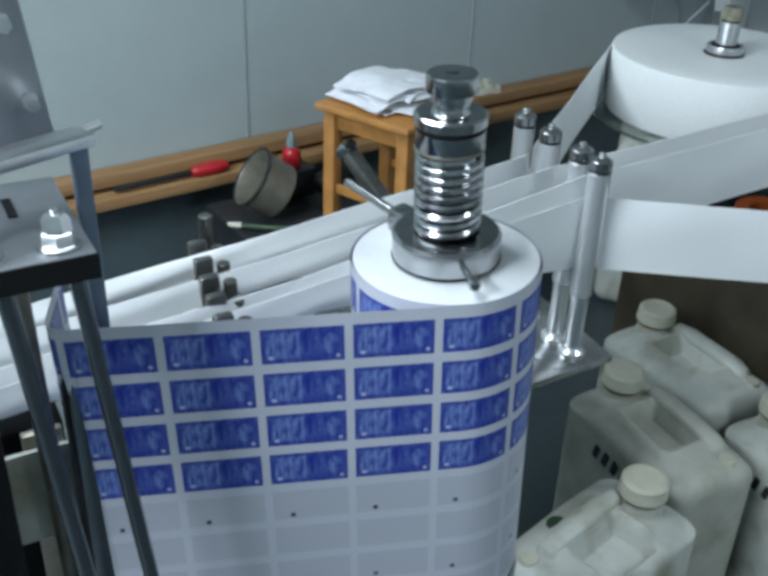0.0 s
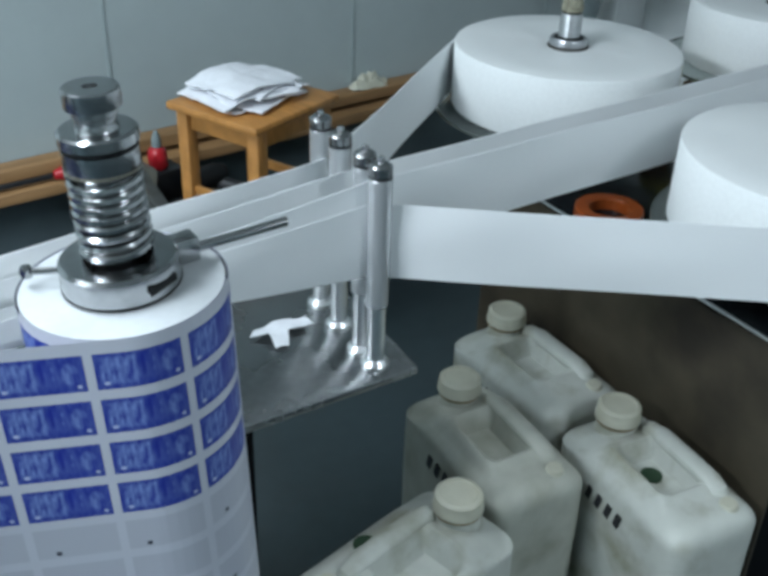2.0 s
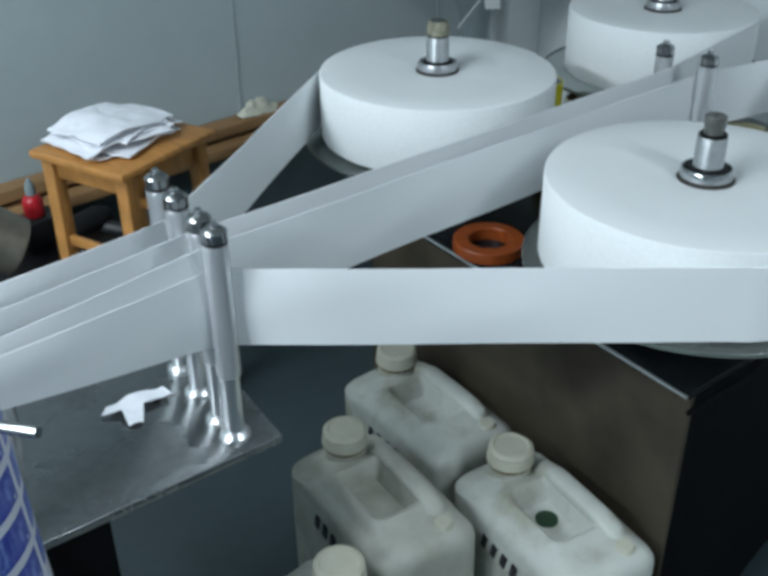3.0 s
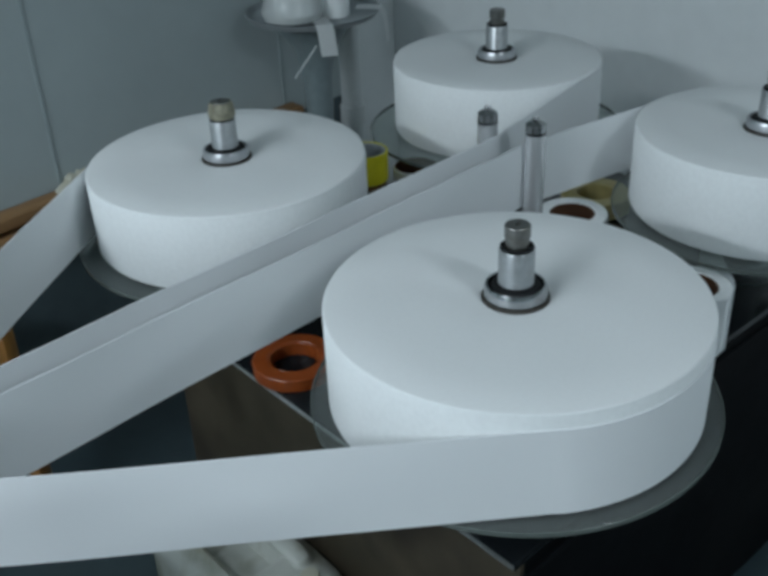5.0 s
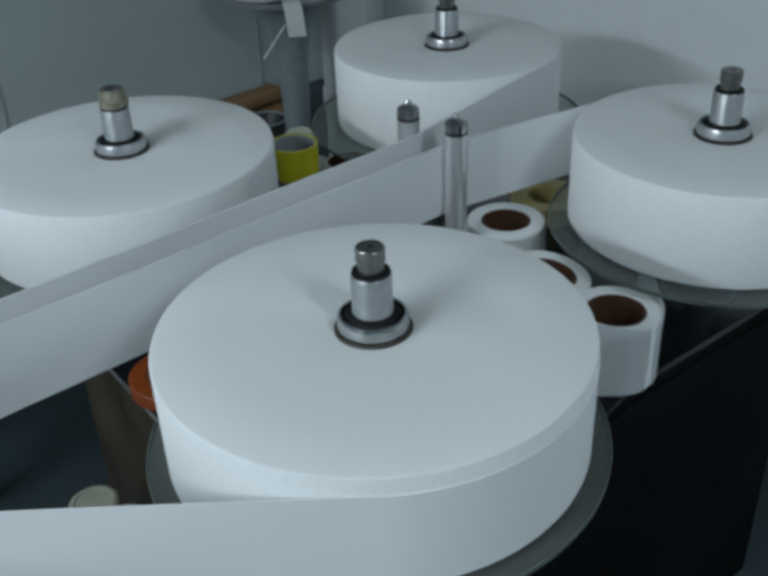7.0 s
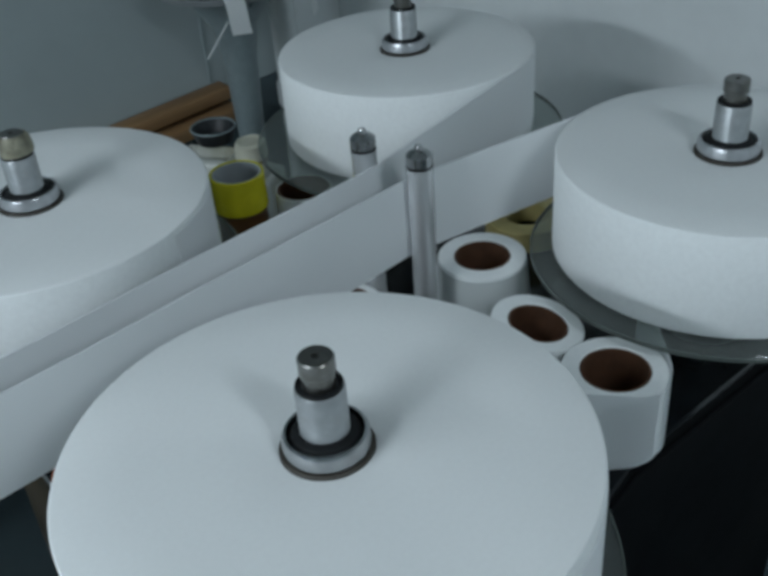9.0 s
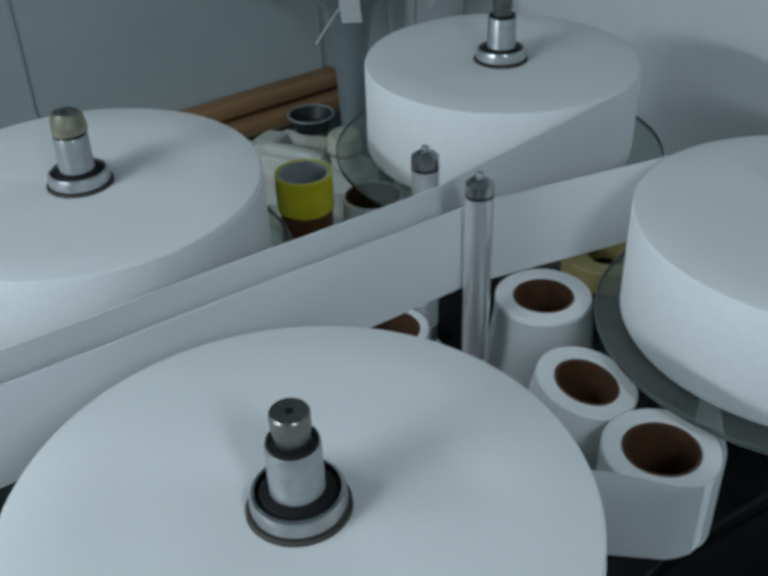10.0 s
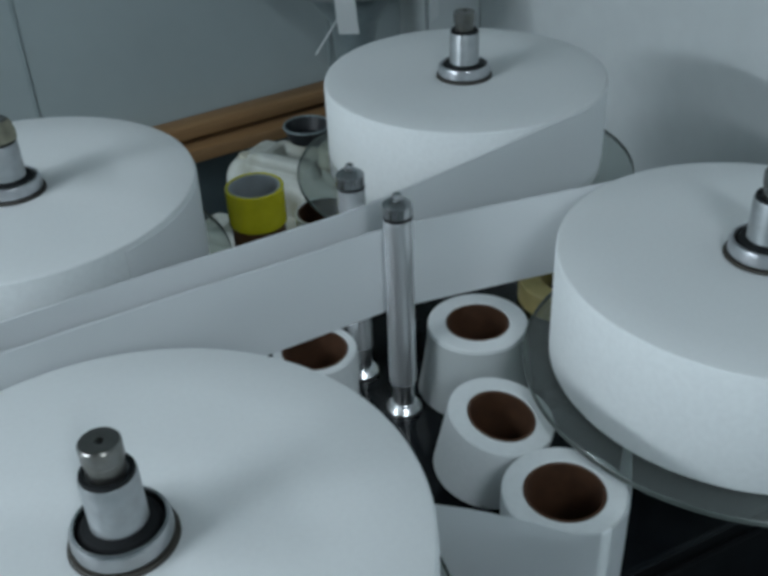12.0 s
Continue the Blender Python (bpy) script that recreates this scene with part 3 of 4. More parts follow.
part("adjusting_nut", lathe(nut_profile + [(0.0165, z + 0.040), (0, z + 0.040)], 48), M_SPINDLE, film_roll, "turned chrome adjusting nut")
part("wear_band", ring(0.0311, 0.0316, z + 0.0005, z + 0.003, 40, 0.0002), M_TOOL, film_roll, "dull worn band")
part("groove", ring(0.0281, 0.0312, z + 0.0202, z + 0.0232, 40, 0.0003), M_BLACK, film_roll)
part("knob", lathe([(0, z + 0.040), (0.0165, z + 0.040), (0.0165, z + 0.044), (0.0182, z + 0.0455), (0.0182, z + 0.0505), (0.0222, z + 0.052), (0.0228, z + 0.0535), (0.0228, z + 0.0665), (0.0216, z + 0.068), (0.006, z + 0.068), (0.005, z + 0.060), (0, z + 0.060)], 48),
     M_SPINDLE, film_roll, "flat chrome knob with centre hole")
# Black disc at the bottom of the knob hole paints its shade.
part("hole", cyl(0.0049, z + 0.0602, z + 0.0635, 16, 0.0003), M_BLACK, film_roll)
# Raised black piece stands for the shade inside the flange slot.
part("slot", box(0.0495, 0.0516, -0.02, 0.012, FTOP + 0.010, FTOP + 0.017, 0.0003), M_BLACK, film_roll, "dark slot in the flange", m=pose(0, 0, 0, 0, 0, -62))
# lever and knob on the flange, at angle 0 and about a half turn from it
zl = FTOP + 0.014
part("pivot", box(0.046, 0.070, -0.011, 0.011, zl - 0.011, zl + 0.013, 0.003), M_SPINDLE, film_roll)
part("lever_rod", tube([(0.066, -0.004, zl), (0.155, -0.012, zl + 0.004)], 0.0046, 10), M_SPINDLE, film_roll, "thin round lever rod")
part("stud", tube([(-0.05 * 0.883, 0.05 * 0.469, zl), (-0.076 * 0.883, 0.076 * 0.469, zl)], 0.0032, 8), M_SPINDLE, film_roll)
part("stud_knob", lathe([(0, -0.006), (0.0045, -0.005), (0.0062, 0), (0.0045, 0.005), (0, 0.006)], 16), M_SPINDLE, film_roll, m=pose(-0.079 * 0.883, 0.079 * 0.469, zl))
# cranked tension arm on its own post behind the webs
arm = thing("tension_arm", "dark square steel arm with a socket screw on a slim post", "machine arm")
d_arm = Vector((0.027, -0.093, -0.066)).normalized()
m_arm = Matrix.Translation((0.467, 1.05, 0.922)) @ d_arm.to_track_quat("X", "Z").to_matrix().to_4x4()
part("bar", box(-0.008, 0.098, -0.0105, 0.0105, -0.010, 0.010, 0.002), M_SHAFT, arm, m=m_arm)
part("end_block", box(-0.024, -0.0085, -0.0125, 0.0125, -0.013, 0.012, 0.002), M_SPINDLE, arm, "bright end block", m=m_arm)
part("socket_screw", lathe([(0, 0.0122), (0.0075, 0.0122), (0.0075, 0.017), (0.004, 0.0175), (0.0035, 0.015), (0, 0.015)], 16), M_BLACK, arm, m=m_arm @ pose(-0.016, 0, 0))
part("post", cyl(0.009, PZ, 0.880, 20), M_STEEL, arm, m=pose(0.482, 0.998, 0))

fstand = thing("film_stand", "dark round stand under the film roll", "machine stand", pose(FX, FY, 0))
part("column", cyl(0.03, 0.0, FBOT - 0.03, 32), M_STEEL, fstand)
part("turntable", cyl(0.105, FBOT - 0.028, FBOT - 0.002, 64), M_STEEL, fstand)
part("base_plate", box(-0.16, 0.16, -0.14, 0.14, 0.0, 0.02, 0.003), M_CAB, fstand)

# the film itself, in narrow upright staves that unwind from the roll
UX, UY = 0.9455, -0.3256
STAVE = PITCH / 8
V = 0.080
S_END = 0.332
RISE = 0.036
film = thing("film_web", "white film web printed with rows of blue labels", "film web", LEAN_FILM)
N0, N1 = -42, 118
stave_meshes = []
for k in range(8):
    me = bpy.data.meshes.new("stave")
    h = STAVE / 2 * 1.02
    me.from_pydata([(-h, 0, FBOT), (h, 0, FBOT), (h, 0, FTOP), (-h, 0, FTOP)], [], [(0, 1, 2, 3)])
    uvl = me.uv_layers.new(name="UVMap")
    top, bot = -(FTOP - 1.0245) / ROWH, (1.0245 - FBOT) / ROWH
    for li, (uu, vv) in enumerate(((k / 8, bot), ((k + 1) / 8, bot), ((k + 1) / 8, top), (k / 8, top))):
        uvl.data[li].uv = (uu, vv)
    me.materials.append(M_FILM)
    stave_meshes.append(me)
STAVES = []
for i in range(N0, N1):
    ob = new("stave", stave_meshes[i % 8])
    ob.parent = film
    STAVES.append((i, ob))


def film_pose(s):
    """Place of a stave by its way from where the film leaves the roll: below 0 it is still on the roll."""
    tx, ty = -0.3256 * FR, -0.9455 * FR
    if s <= 0:
        a = math.atan2(ty, tx) + (-s) / FR
        r = FR - 0.0012 * (-s) / (2 * math.pi * FR)
        return pose(r * math.cos(a), r * math.sin(a), 0, 0, 0, math.degrees(a) + 90)
    line = math.degrees(math.atan2(UY, UX))
    if s <= S_END:
        return pose(tx - UX * s, ty - UY * s, RISE * s, 0, 0, line)
    # round the far roller and away into the machine
    cx, cy = tx - UX * S_END, ty - UY * S_END
    rr = 0.02
    b = min((s - S_END) / rr, 1.6)
    ox, oy = cx + 0.3256 * rr, cy + 0.9455 * rr
    base = math.atan2(-0.9455, -0.3256)
    a = base - b
    px, py = ox + rr * math.cos(a), oy + rr * math.sin(a)
    left = s - S_END - b * rr
    d = a - math.pi / 2
    return pose(px + left * math.cos(d), py + left * math.sin(d), RISE * S_END, 0, 0, math.degrees(a) + 90)


roller = thing("film_roller", "slim dark steel roller where the film turns", "roller", pose(FX - 0.3256 * FR - UX * S_END + 0.3256 * 0.018, FY - 0.9455 * FR - UY * S_END + 0.9455 * 0.018, 0))
part("rod", cyl(0.017, 0.3, FTOP - 0.03, 24), M_COLUMN, roller)
part("foot", cyl(0.03, 0.0, 0.3, 24), M_CAB, roller)

# ---- jerrycans ----
CL, CW, CH = 0.318, 0.178, 0.430


def smooth(x, a, b):
    t_ = min(1.0, max(0.0, (x - a) / (b - a)))
    return t_ * t_ * (3 - 2 * t_)


def can_body(hy, seed):
    """Rounded blow-moulded body with a sloped shoulder under the cap and a shallow grip pocket."""
    bm = box(-CL / 2, CL / 2, -CW / 2, CW / 2, 0, CH, 0)
    bmesh.ops.subdivide_edges(bm, edges=bm.edges[:], cuts=35, use_grid_fill=True)
    rad = 0.034
    half = Vector((CL / 2, CW / 2, CH / 2))
    for v in bm.verts:
        p = v.co - Vector((0, 0, CH / 2))
        inner = Vector([max(-h + rad, min(h - rad, c)) for c, h in zip(p, half)])
        d = p - inner
        p = inner + d.normalized() * rad
        x, y, z = p.x, p.y, p.z + CH / 2
        if z > CH - rad:
            up = (z - CH + rad) / rad
            z -= up * 0.034 * smooth(-x, 0.055, 0.155) * (0.55 + 0.45 * smooth(abs(y), 0.02, 0.085))
            z -= up * 0.010 * smooth(abs(y), 0.045, 0.088)
            pocket = smooth(x, -0.050, -0.034) * smooth(-x, -0.074, -0.058) * smooth(y - hy, -0.040, -0.026) * smooth(hy - y, -0.046, -0.032)
            z -= up * 0.029 * pocket
            rim = smooth(x, -0.075, -0.055) * smooth(-x, -0.100, -0.080) * smooth(y - hy, -0.062, -0.044)
            z += up * 0.007 * rim * (1 - pocket) * smooth(-y, -0.06, -0.04)
        belly = math.sin(math.pi * z / CH)
        if abs(p.y) > CW / 2 - 0.012:
            # recessed label panel and a slight belly
            panel = 1 - smooth(abs(x), 0.112, 0.130)
            panel *= 1 - smooth(abs(z - 0.20), 0.125, 0.145)
            y += math.copysign(0.006 * belly * math.cos(x * 8) - 0.003 * panel, y)
        y += 0.0025 * noise.noise(Vector((x * 9, z * 9, seed)))
        x += 0.0025 * noise.noise(Vector((y * 9, z * 9, seed + 5)))
        v.co = (x, y, z)
    return bm


def jerrycan(x, y, yaw, dirt=M_PLASTIC, sticker=None, bars=False, hy=-0.012, gy=0.044, cap_y=0.0):
    ob = thing("jerrycan", "milky white plastic jerrycan with cream screw cap, grubby, on the floor", "jerrycan", pose(x, y, 0, 0, 0, yaw), group="jerrycans")
    part("body", can_body(hy, x * 7 + y), dirt, ob, "milky plastic body with moulded grip pocket")
    # low flat grip along one side of the pocket
    bar = tube([(-0.080, gy - 0.004, CH - 0.016), (-0.068, gy - 0.002, CH - 0.001), (-0.045, gy, CH + 0.006), (0.02, gy, CH + 0.006), (0.075, gy, CH + 0.004), (0.092, gy, CH - 0.003), (0.104, gy, CH - 0.018)], [0.015, 0.017, 0.017, 0.017, 0.017, 0.017, 0.014], 16)
    for v in bar.verts:
        v.co.y = gy + (v.co.y - gy) * 1.05
        if v.co.z > CH + 0.012:
            v.co.z = CH + 0.012 + (v.co.z - CH - 0.012) * 0.4
    part("handle", bar, dirt, ob, "moulded carrying grip")
    cx, ct = -CL / 2 + 0.049, CH - 0.006
    part("neck", lathe([(0, CH - 0.050), (0.042, CH - 0.050), (0.038, CH - 0.024), (0.035, CH - 0.006), (0.0335, ct + 0.019), (0, ct + 0.019)], 40), dirt, ob, m=pose(cx, cap_y, 0))
    cap = part("cap", lathe([(0, ct + 0.018), (0.0365, ct + 0.018), (0.0390, ct + 0.020), (0.0390, ct + 0.025), (0.0378, ct + 0.027), (0.0368, ct + 0.043), (0.033, ct + 0.0465), (0.029, ct + 0.047), (0.027, ct + 0.0445), (0, ct + 0.044)], 40), M_CAP, ob, "cream screw cap with raised rim", m=pose(cx, cap_y, 0))
    part("seal_ring", ring(0.0325, 0.0368, ct + 0.012, ct + 0.0165, 36), M_GRIME, cap, "grimy brown seal ring")
    part("vent_cap", lathe([(0, CH - 0.020), (0.017, CH - 0.020), (0.016, CH - 0.002), (0.013, CH + 0.004), (0, CH + 0.005)], 24), M_CAP, ob, "small vent plug", m=pose(CL / 2 - 0.034, gy - 0.008, 0))
    if sticker:
        part("sticker", lathe([(0, -0.004), (0.018, -0.004), (0.018, 0.0012), (0, 0.0016)], 20), M_GREEN, ob, "dark green round mark", m=pose(*sticker))
    if bars:
        for i in range(4):
            part("mark", box(-0.006, 0.006, -0.0016, 0.0016, -0.013, 0.013, 0), M_INK, ob, "black printed mark", m=pose(-0.045 + i * 0.025, -CW / 2 - 0.004, CH - 0.070, 0, 12, 0))
    return ob


jerrycan(1.1715, 0.968, -90, bars=True, cap_y=0.012)
jerrycan(0.968, 0.826, -93, M_PLASTIC_DIRT, bars=True)
jerrycan(1.160, 0.632, -95, sticker=(0.000, -0.008, CH - 0.0268), bars=True)
jerrycan(0.698, 0.664, 195, sticker=(0.035, -0.052, CH - 0.0025), hy=0.030, gy=-0.028)
for cx, cy, wide, tall in ((1.970, 1.865, 0.98, 1.29), (1.795, 1.700, 0.92, 1.17)):
    can = jerrycan(cx, cy, 124)
    can.matrix_basis = can.matrix_basis @ Matrix.Diagonal((wide * 0.92, wide, tall, 1.0))
    tagged(can, "tall milky plastic jerrycan with yellowed top, behind the table", "jerrycan", "jerrycans")
dish = thing("bowl", "shallow black plastic bowl with a pale rim on a jerrycan", "bowl", pose(2.02, 1.925, 0.566))
part("shell", lathe([(0, 0.0), (0.040, 0.0), (0.050, 0.030), (0.047, 0.030), (0.037, 0.004), (0, 0.004)], 36), M_CRATE, dish)
part("rim", tube([(0.0495 * math.cos(a), 0.0495 * math.sin(a), 0.0325) for a in (2 * math.pi * i / 40 for i in range(41))], 0.0024, 6), M_PLINTH, dish, "pale rolled rim")

# ---- small rolls on the table ----
def tape_roll(x, y, z0, h, r, core_r, name, label, mat, tilt=(0, 0), rim=0.0035, core=M_CORE, group="small rolls"):
    ob = thing(name, label, "roll", pose(x, y, z0, tilt[0], tilt[1], 0), group=group)
    part("winding", ring(core_r + rim, r, 0.001, h, 56, 0.0015), mat, ob)
    part("core", ring(core_r, core_r + rim, 0.0, h - 0.001, 48, 0.0006), core, ob, "cardboard core")
    return ob


sl = "small white film roll on a brown cardboard core"
first = tape_roll(1.835, 0.893, TZ, 0.098, 0.059, 0.034, "small_roll", "small white film roll in loose clear wrap on a brown core", M_WOVEN)
part("wrap", lathe([(0.0598, 0.093), (0.0612, 0.070), (0.0655, 0.030), (0.0705, 0.002)], 48, wobble=0.02), M_WRAP, first, "loose clear wrap")
tape_roll(1.760, 0.750, TZ + 0.016, 0.085, 0.0565, 0.033, "small_roll", sl + ", leaning", M_WOVEN, (9, 8))
tape_roll(1.769, 0.620, TZ, 0.096, 0.060, 0.036, "small_roll", "small white film roll, its ends peeled loose", M_WOVEN)
tape_roll(1.779, 1.218, TZ, 0.105, 0.043, 0.037, "small_roll", "nearly empty brown core with a thin white winding", M_WOVEN)
tape_roll(1.655, 0.965, TZ, 0.075, 0.05, 0.036, "small_roll", sl, M_WOVEN)
tape_roll(1.692, 1.259, TZ + 0.092, 0.058, 0.041, 0.033, "tape_roll", "roll of bright yellow adhesive tape stacked on a brown one", M_YELLOW, core=M_GREY)
tape_roll(1.692, 1.259, TZ, 0.091, 0.038, 0.033, "tape_roll", "roll of brown packing tape under a yellow one", M_BROWN, core=M_GREY)
tape_roll(1.303, 0.970, TZ, 0.022, 0.062, 0.036, "tape_roll", "roll of orange tape lying on the table", M_ORANGE, core=M_ORANGE)
tape_roll(2.04, 1.0, TZ, 0.035, 0.065, 0.034, "tape_roll", "pale yellow tape roll lying on the table", M_PALE, core=M_PALE)

# ---- stool with papers ----
stool = thing("stool", "varnished pine stool with papers on its seat", "stool", pose(1.22, 2.386, 0, 0, 0, 24))
part("seat", box(-0.192, 0.192, -0.178, 0.178, 0.445, 0.47, 0.008), M_WOOD, stool)
for sx in (-1, 1):
    for sy in (-1, 1):
        leg = prism([(-0.021, -0.021), (0.021, -0.021), (0.021, 0.021), (-0.021, 0.021)], -0.4502, 0.444, 0.003)
        for v in leg.verts:
            v.co.x += sx * 0.146
            v.co.y += sy * 0.140
        part("leg", leg, M_WOOD, stool)
for sy in (-1, 1):
    part("apron", box(-0.12, 0.12, sy * 0.138 - 0.009, sy * 0.138 + 0.009, 0.385, 0.444, 0.002), M_WOOD, stool)
for sx in (-1, 1):
    part("apron", box(sx * 0.143 - 0.009, sx * 0.143 + 0.009, -0.118, 0.118, 0.385, 0.444, 0.002), M_WOOD, stool)
    part("stretcher", box(sx * 0.146 - 0.008, sx * 0.146 + 0.008, -0.118, 0.118, 0.17, 0.20, 0.002), M_WOOD, stool)


def paper(x, y, z, yaw, w, d, droop, seed, mat=None):
    bm = bmesh.new()
    bmesh.ops.create_grid(bm, x_segments=24, y_segments=16, size=0.5)
    for v in bm.verts:
        u_, q_ = v.co.x, v.co.y
        px, py = u_ * w, q_ * d
        lift = 0.012 + 0.020 * noise.noise(Vector((px * 7, py * 7, seed))) + 0.007 * noise.noise(Vector((px * 22, py * 22, seed)))
        v.co = (px * (1 - 0.10 * abs(u_)), py, max(0.001, lift + droop * (0.25 - u_ * u_) * 1.2))
    bmesh.ops.solidify(bm, geom=bm.faces[:], thickness=0.004)
    return single("paper", bm, mat or M_PAPER, "crumpled white paper lying in a heap on the pine stool", "paper", pose(x, y, z, 0, 0, yaw), group="papers")


for i in range(6):
    paper(1.198 + 0.02 * math.sin(i * 2.1), 2.40 + 0.016 * math.cos(i * 1.7), 0.4702 + i * 0.0085, 20 + 16 * math.sin(i * 1.9), 0.31 - 0.012 * i, 0.25 - 0.006 * i, 0.012 * i, i * 3.1)
paper(1.30, 2.42, 0.4705, 30, 0.12, 0.16, 0.01, 41.0, M_GREY)

# the stool and the papers on it, set to their true size and place
SEAT = Matrix.Translation((0.974, 1.798, 0.704)) @ Matrix.Scale(0.765, 4) @ Matrix.Translation((-1.22, -2.386, -0.47))
for ob in scene.objects:
    if ob.parent is None and ob.name.split(".")[0] in ("stool", "paper"):
        ob.matrix_basis = SEAT @ ob.matrix_basis

# ---- ribbon divider ----
comb = thing("web_divider", "chrome comb bracket that keeps the webs apart", "divider bracket")
part("bar", box(0.150, 0.172, 0.735, 0.925, 0.835, 0.846, 0.002), M_CHROME, comb)
for i in range(5):
    yy = 0.738 + i * 0.043
    ox = (yy - 0.80) * 0.18
    part("finger", box(0.152 + ox, 0.174 + ox, yy - 0.006, yy + 0.006, 0.847, 0.914, 0.002), M_SHAFT, comb)
    part("roller", cyl(0.008, 0.846, 0.902, 16), M_SHAFT, comb, m=pose(0.188 + ox, yy, 0))
part("stem", cyl(0.011, PZ, 0.834, 20), M_CHROME, comb, m=pose(0.161, 0.86, 0))
part("end_post", cyl(0.009, PZ, 0.932, 20), M_SHAFT, comb, m=pose(0.205, 0.94, 0))

# ---- sealing machine beside the film ----
press = thing("press_frame", "steel press frame with bolted bracket and chrome columns", "machine frame")
BZ = 1.135
part("bracket", box(-0.42, -0.014, 0.513, 0.659, BZ - 0.014, BZ, 0.002), M_SHEET, press, "bolted stainless bracket")
part("bracket_edge", box(-0.42, -0.0135, 0.5105, 0.5127, BZ - 0.020, BZ - 0.001, 0), M_BLACK, press, "dark edge of the bracket")
for cx, cy, cr in ((-0.029, 0.522, 0.0064), (-0.079, 0.522, 0.0068)):
    part("column", tube([(cx, cy, BZ - 0.0205), (cx + 0.085, cy - 0.05, 0.10)], cr, 24), M_COLUMN, press, "dark polished column")
part("column", tube([(-0.062, 0.612, BZ - 0.0205), (-0.040, 0.640, 0.10)], 0.009, 24), M_TOOL, press, "brownish worn column")
for bx, by in ((-0.036, 0.532), (-0.088, 0.530)):
    nut = part("nut", lathe([(0, BZ), (0.0125, BZ), (0.0125, BZ + 0.011), (0.011, BZ + 0.013), (0, BZ + 0.013)], 6), M_CHROME, press, "hexagon nut", m=pose(bx, by, 0, 0, 0, 14))
    part("washer", ring(0.007, 0.016, BZ + 0.0003, BZ + 0.0025, 28, 0.0004), M_STEEL, press, m=pose(bx, by, 0))
    part("nut", lathe([(0, BZ + 0.013), (0.0105, BZ + 0.013), (0.0105, BZ + 0.021), (0.007, BZ + 0.026), (0, BZ + 0.027)], 6), M_CHROME, press, "hexagon nut", m=pose(bx, by, 0, 0, 0, 40))
    part("stud", cyl(0.004, BZ + 0.026, BZ + 0.029, 18), M_CHROME, press, m=pose(bx, by, 0))
part("upright", box(-0.0075, 0.0055, 0.596, 0.610, 0.12, 1.180, 0.002), M_BLUEPAINT, press, "blue-grey upright bar")
part("crossbar", box(-0.42, 0.006, -0.016, 0.010, 1.181, 1.191, 0.002), M_STEEL, press, "flat steel crossbar", m=pose(0.0, 0.605, 0, 0, 0, 21))
part("bolt", tube([(0.0, 0.608, 1.187), (0.020, 0.616, 1.189)], 0.0035, 10), M_STEEL, press)
part("plate", box(-0.62, 0.0, 0.660, 0.672, 0.05, 0.55, 0.002), M_SHEET, press, "upright stainless plate", m=pose(0.001, 0, 1.103, 0, -6.6, 0))
for bx, bz in ((-0.022, 1.200), (-0.034, 1.262), (-0.040, 1.285), (-0.055, 1.205), (-0.075, 1.30)):
    part("bolt", tube([(bx, 0.6595, bz), (bx, 0.645, bz)], [0.007, 0.006], 6), M_CHROME, press)
# Thin black piece on the bracket paints the shade of an open slot.
part("slot", box(-0.060, -0.053, 0.590, 0.625, BZ + 0.0004, BZ + 0.0014, 0), M_BLACK, press, "dark slot")
part("body", box(-0.75, -0.030, 0.70, 1.05, 0.05, 0.862, 0.006), M_CAB, press, "dark machine body")
part("side_sheet", box(-0.072, -0.034, 0.688, 0.698, 0.60, 0.862, 0.002), M_TOOL, press, "brownish steel side sheet")
part("motor", tube([(-0.125, 0.60, 0.70), (-0.125, 0.60, 0.945)], [0.030, 0.030], 24), M_BLACK, press, "black motor housing")
part("guard", box(-0.098, -0.030, 0.632, 0.638, 0.780, 0.885, 0.002), M_PLASTIC, press, "pale plastic guard sheet")

# ---- tool corner by the wall ----
TOP = 0.36
crate = thing("tool_crate", "black plastic tool chest on the floor by the wall", "crate", pose(0.825, 2.02, 0, 0, 0, 6))
part("body", box(-0.21, 0.21, -0.13, 0.13, 0.0, TOP - 0.031, 0.008), M_CRATE, crate)
part("lid", box(-0.216, 0.216, -0.136, 0.136, TOP - 0.030, TOP, 0.006), M_CRATE, crate)
for sx in (-0.12, 0.12):
    part("latch", box(sx - 0.02, sx + 0.02, -0.146, -0.137, TOP - 0.07, TOP - 0.012, 0.002), M_TOOL, crate, "dull metal latch")
pan = lathe([(0, 0), (0.062, 0.0), (0.070, 0.005), (0.076, 0.088), (0.080, 0.092), (0.076, 0.094), (0.072, 0.088), (0.067, 0.008), (0, 0.005)], 48)
bucket = thing("bucket", "worn olive metal can tipped on its side on the chest", "bucket", Matrix.Translation((0.752, 1.985, TOP + 0.068)) @ Vector((-0.62, 0.10, 0.42)).to_track_quat("Z", "Y").to_matrix().to_4x4())
part("shell", pan, M_TOOL, bucket)
part("rim", tube([(0.078 * math.cos(a), 0.078 * math.sin(a), 0.093) for a in (2 * math.pi * i / 40 for i in range(41))], 0.003, 8), M_CRATE, bucket, "dark rolled rim")
brush = thing("brush", "green and cream handled brush lying on the chest", "brush", pose(0.685, 1.915, TOP + 0.011, 0, 0, -38))
part("handle", tube([(-0.07, 0, 0), (0.06, 0, 0.004)], [0.008, 0.010], 10), M_GREEN, brush)
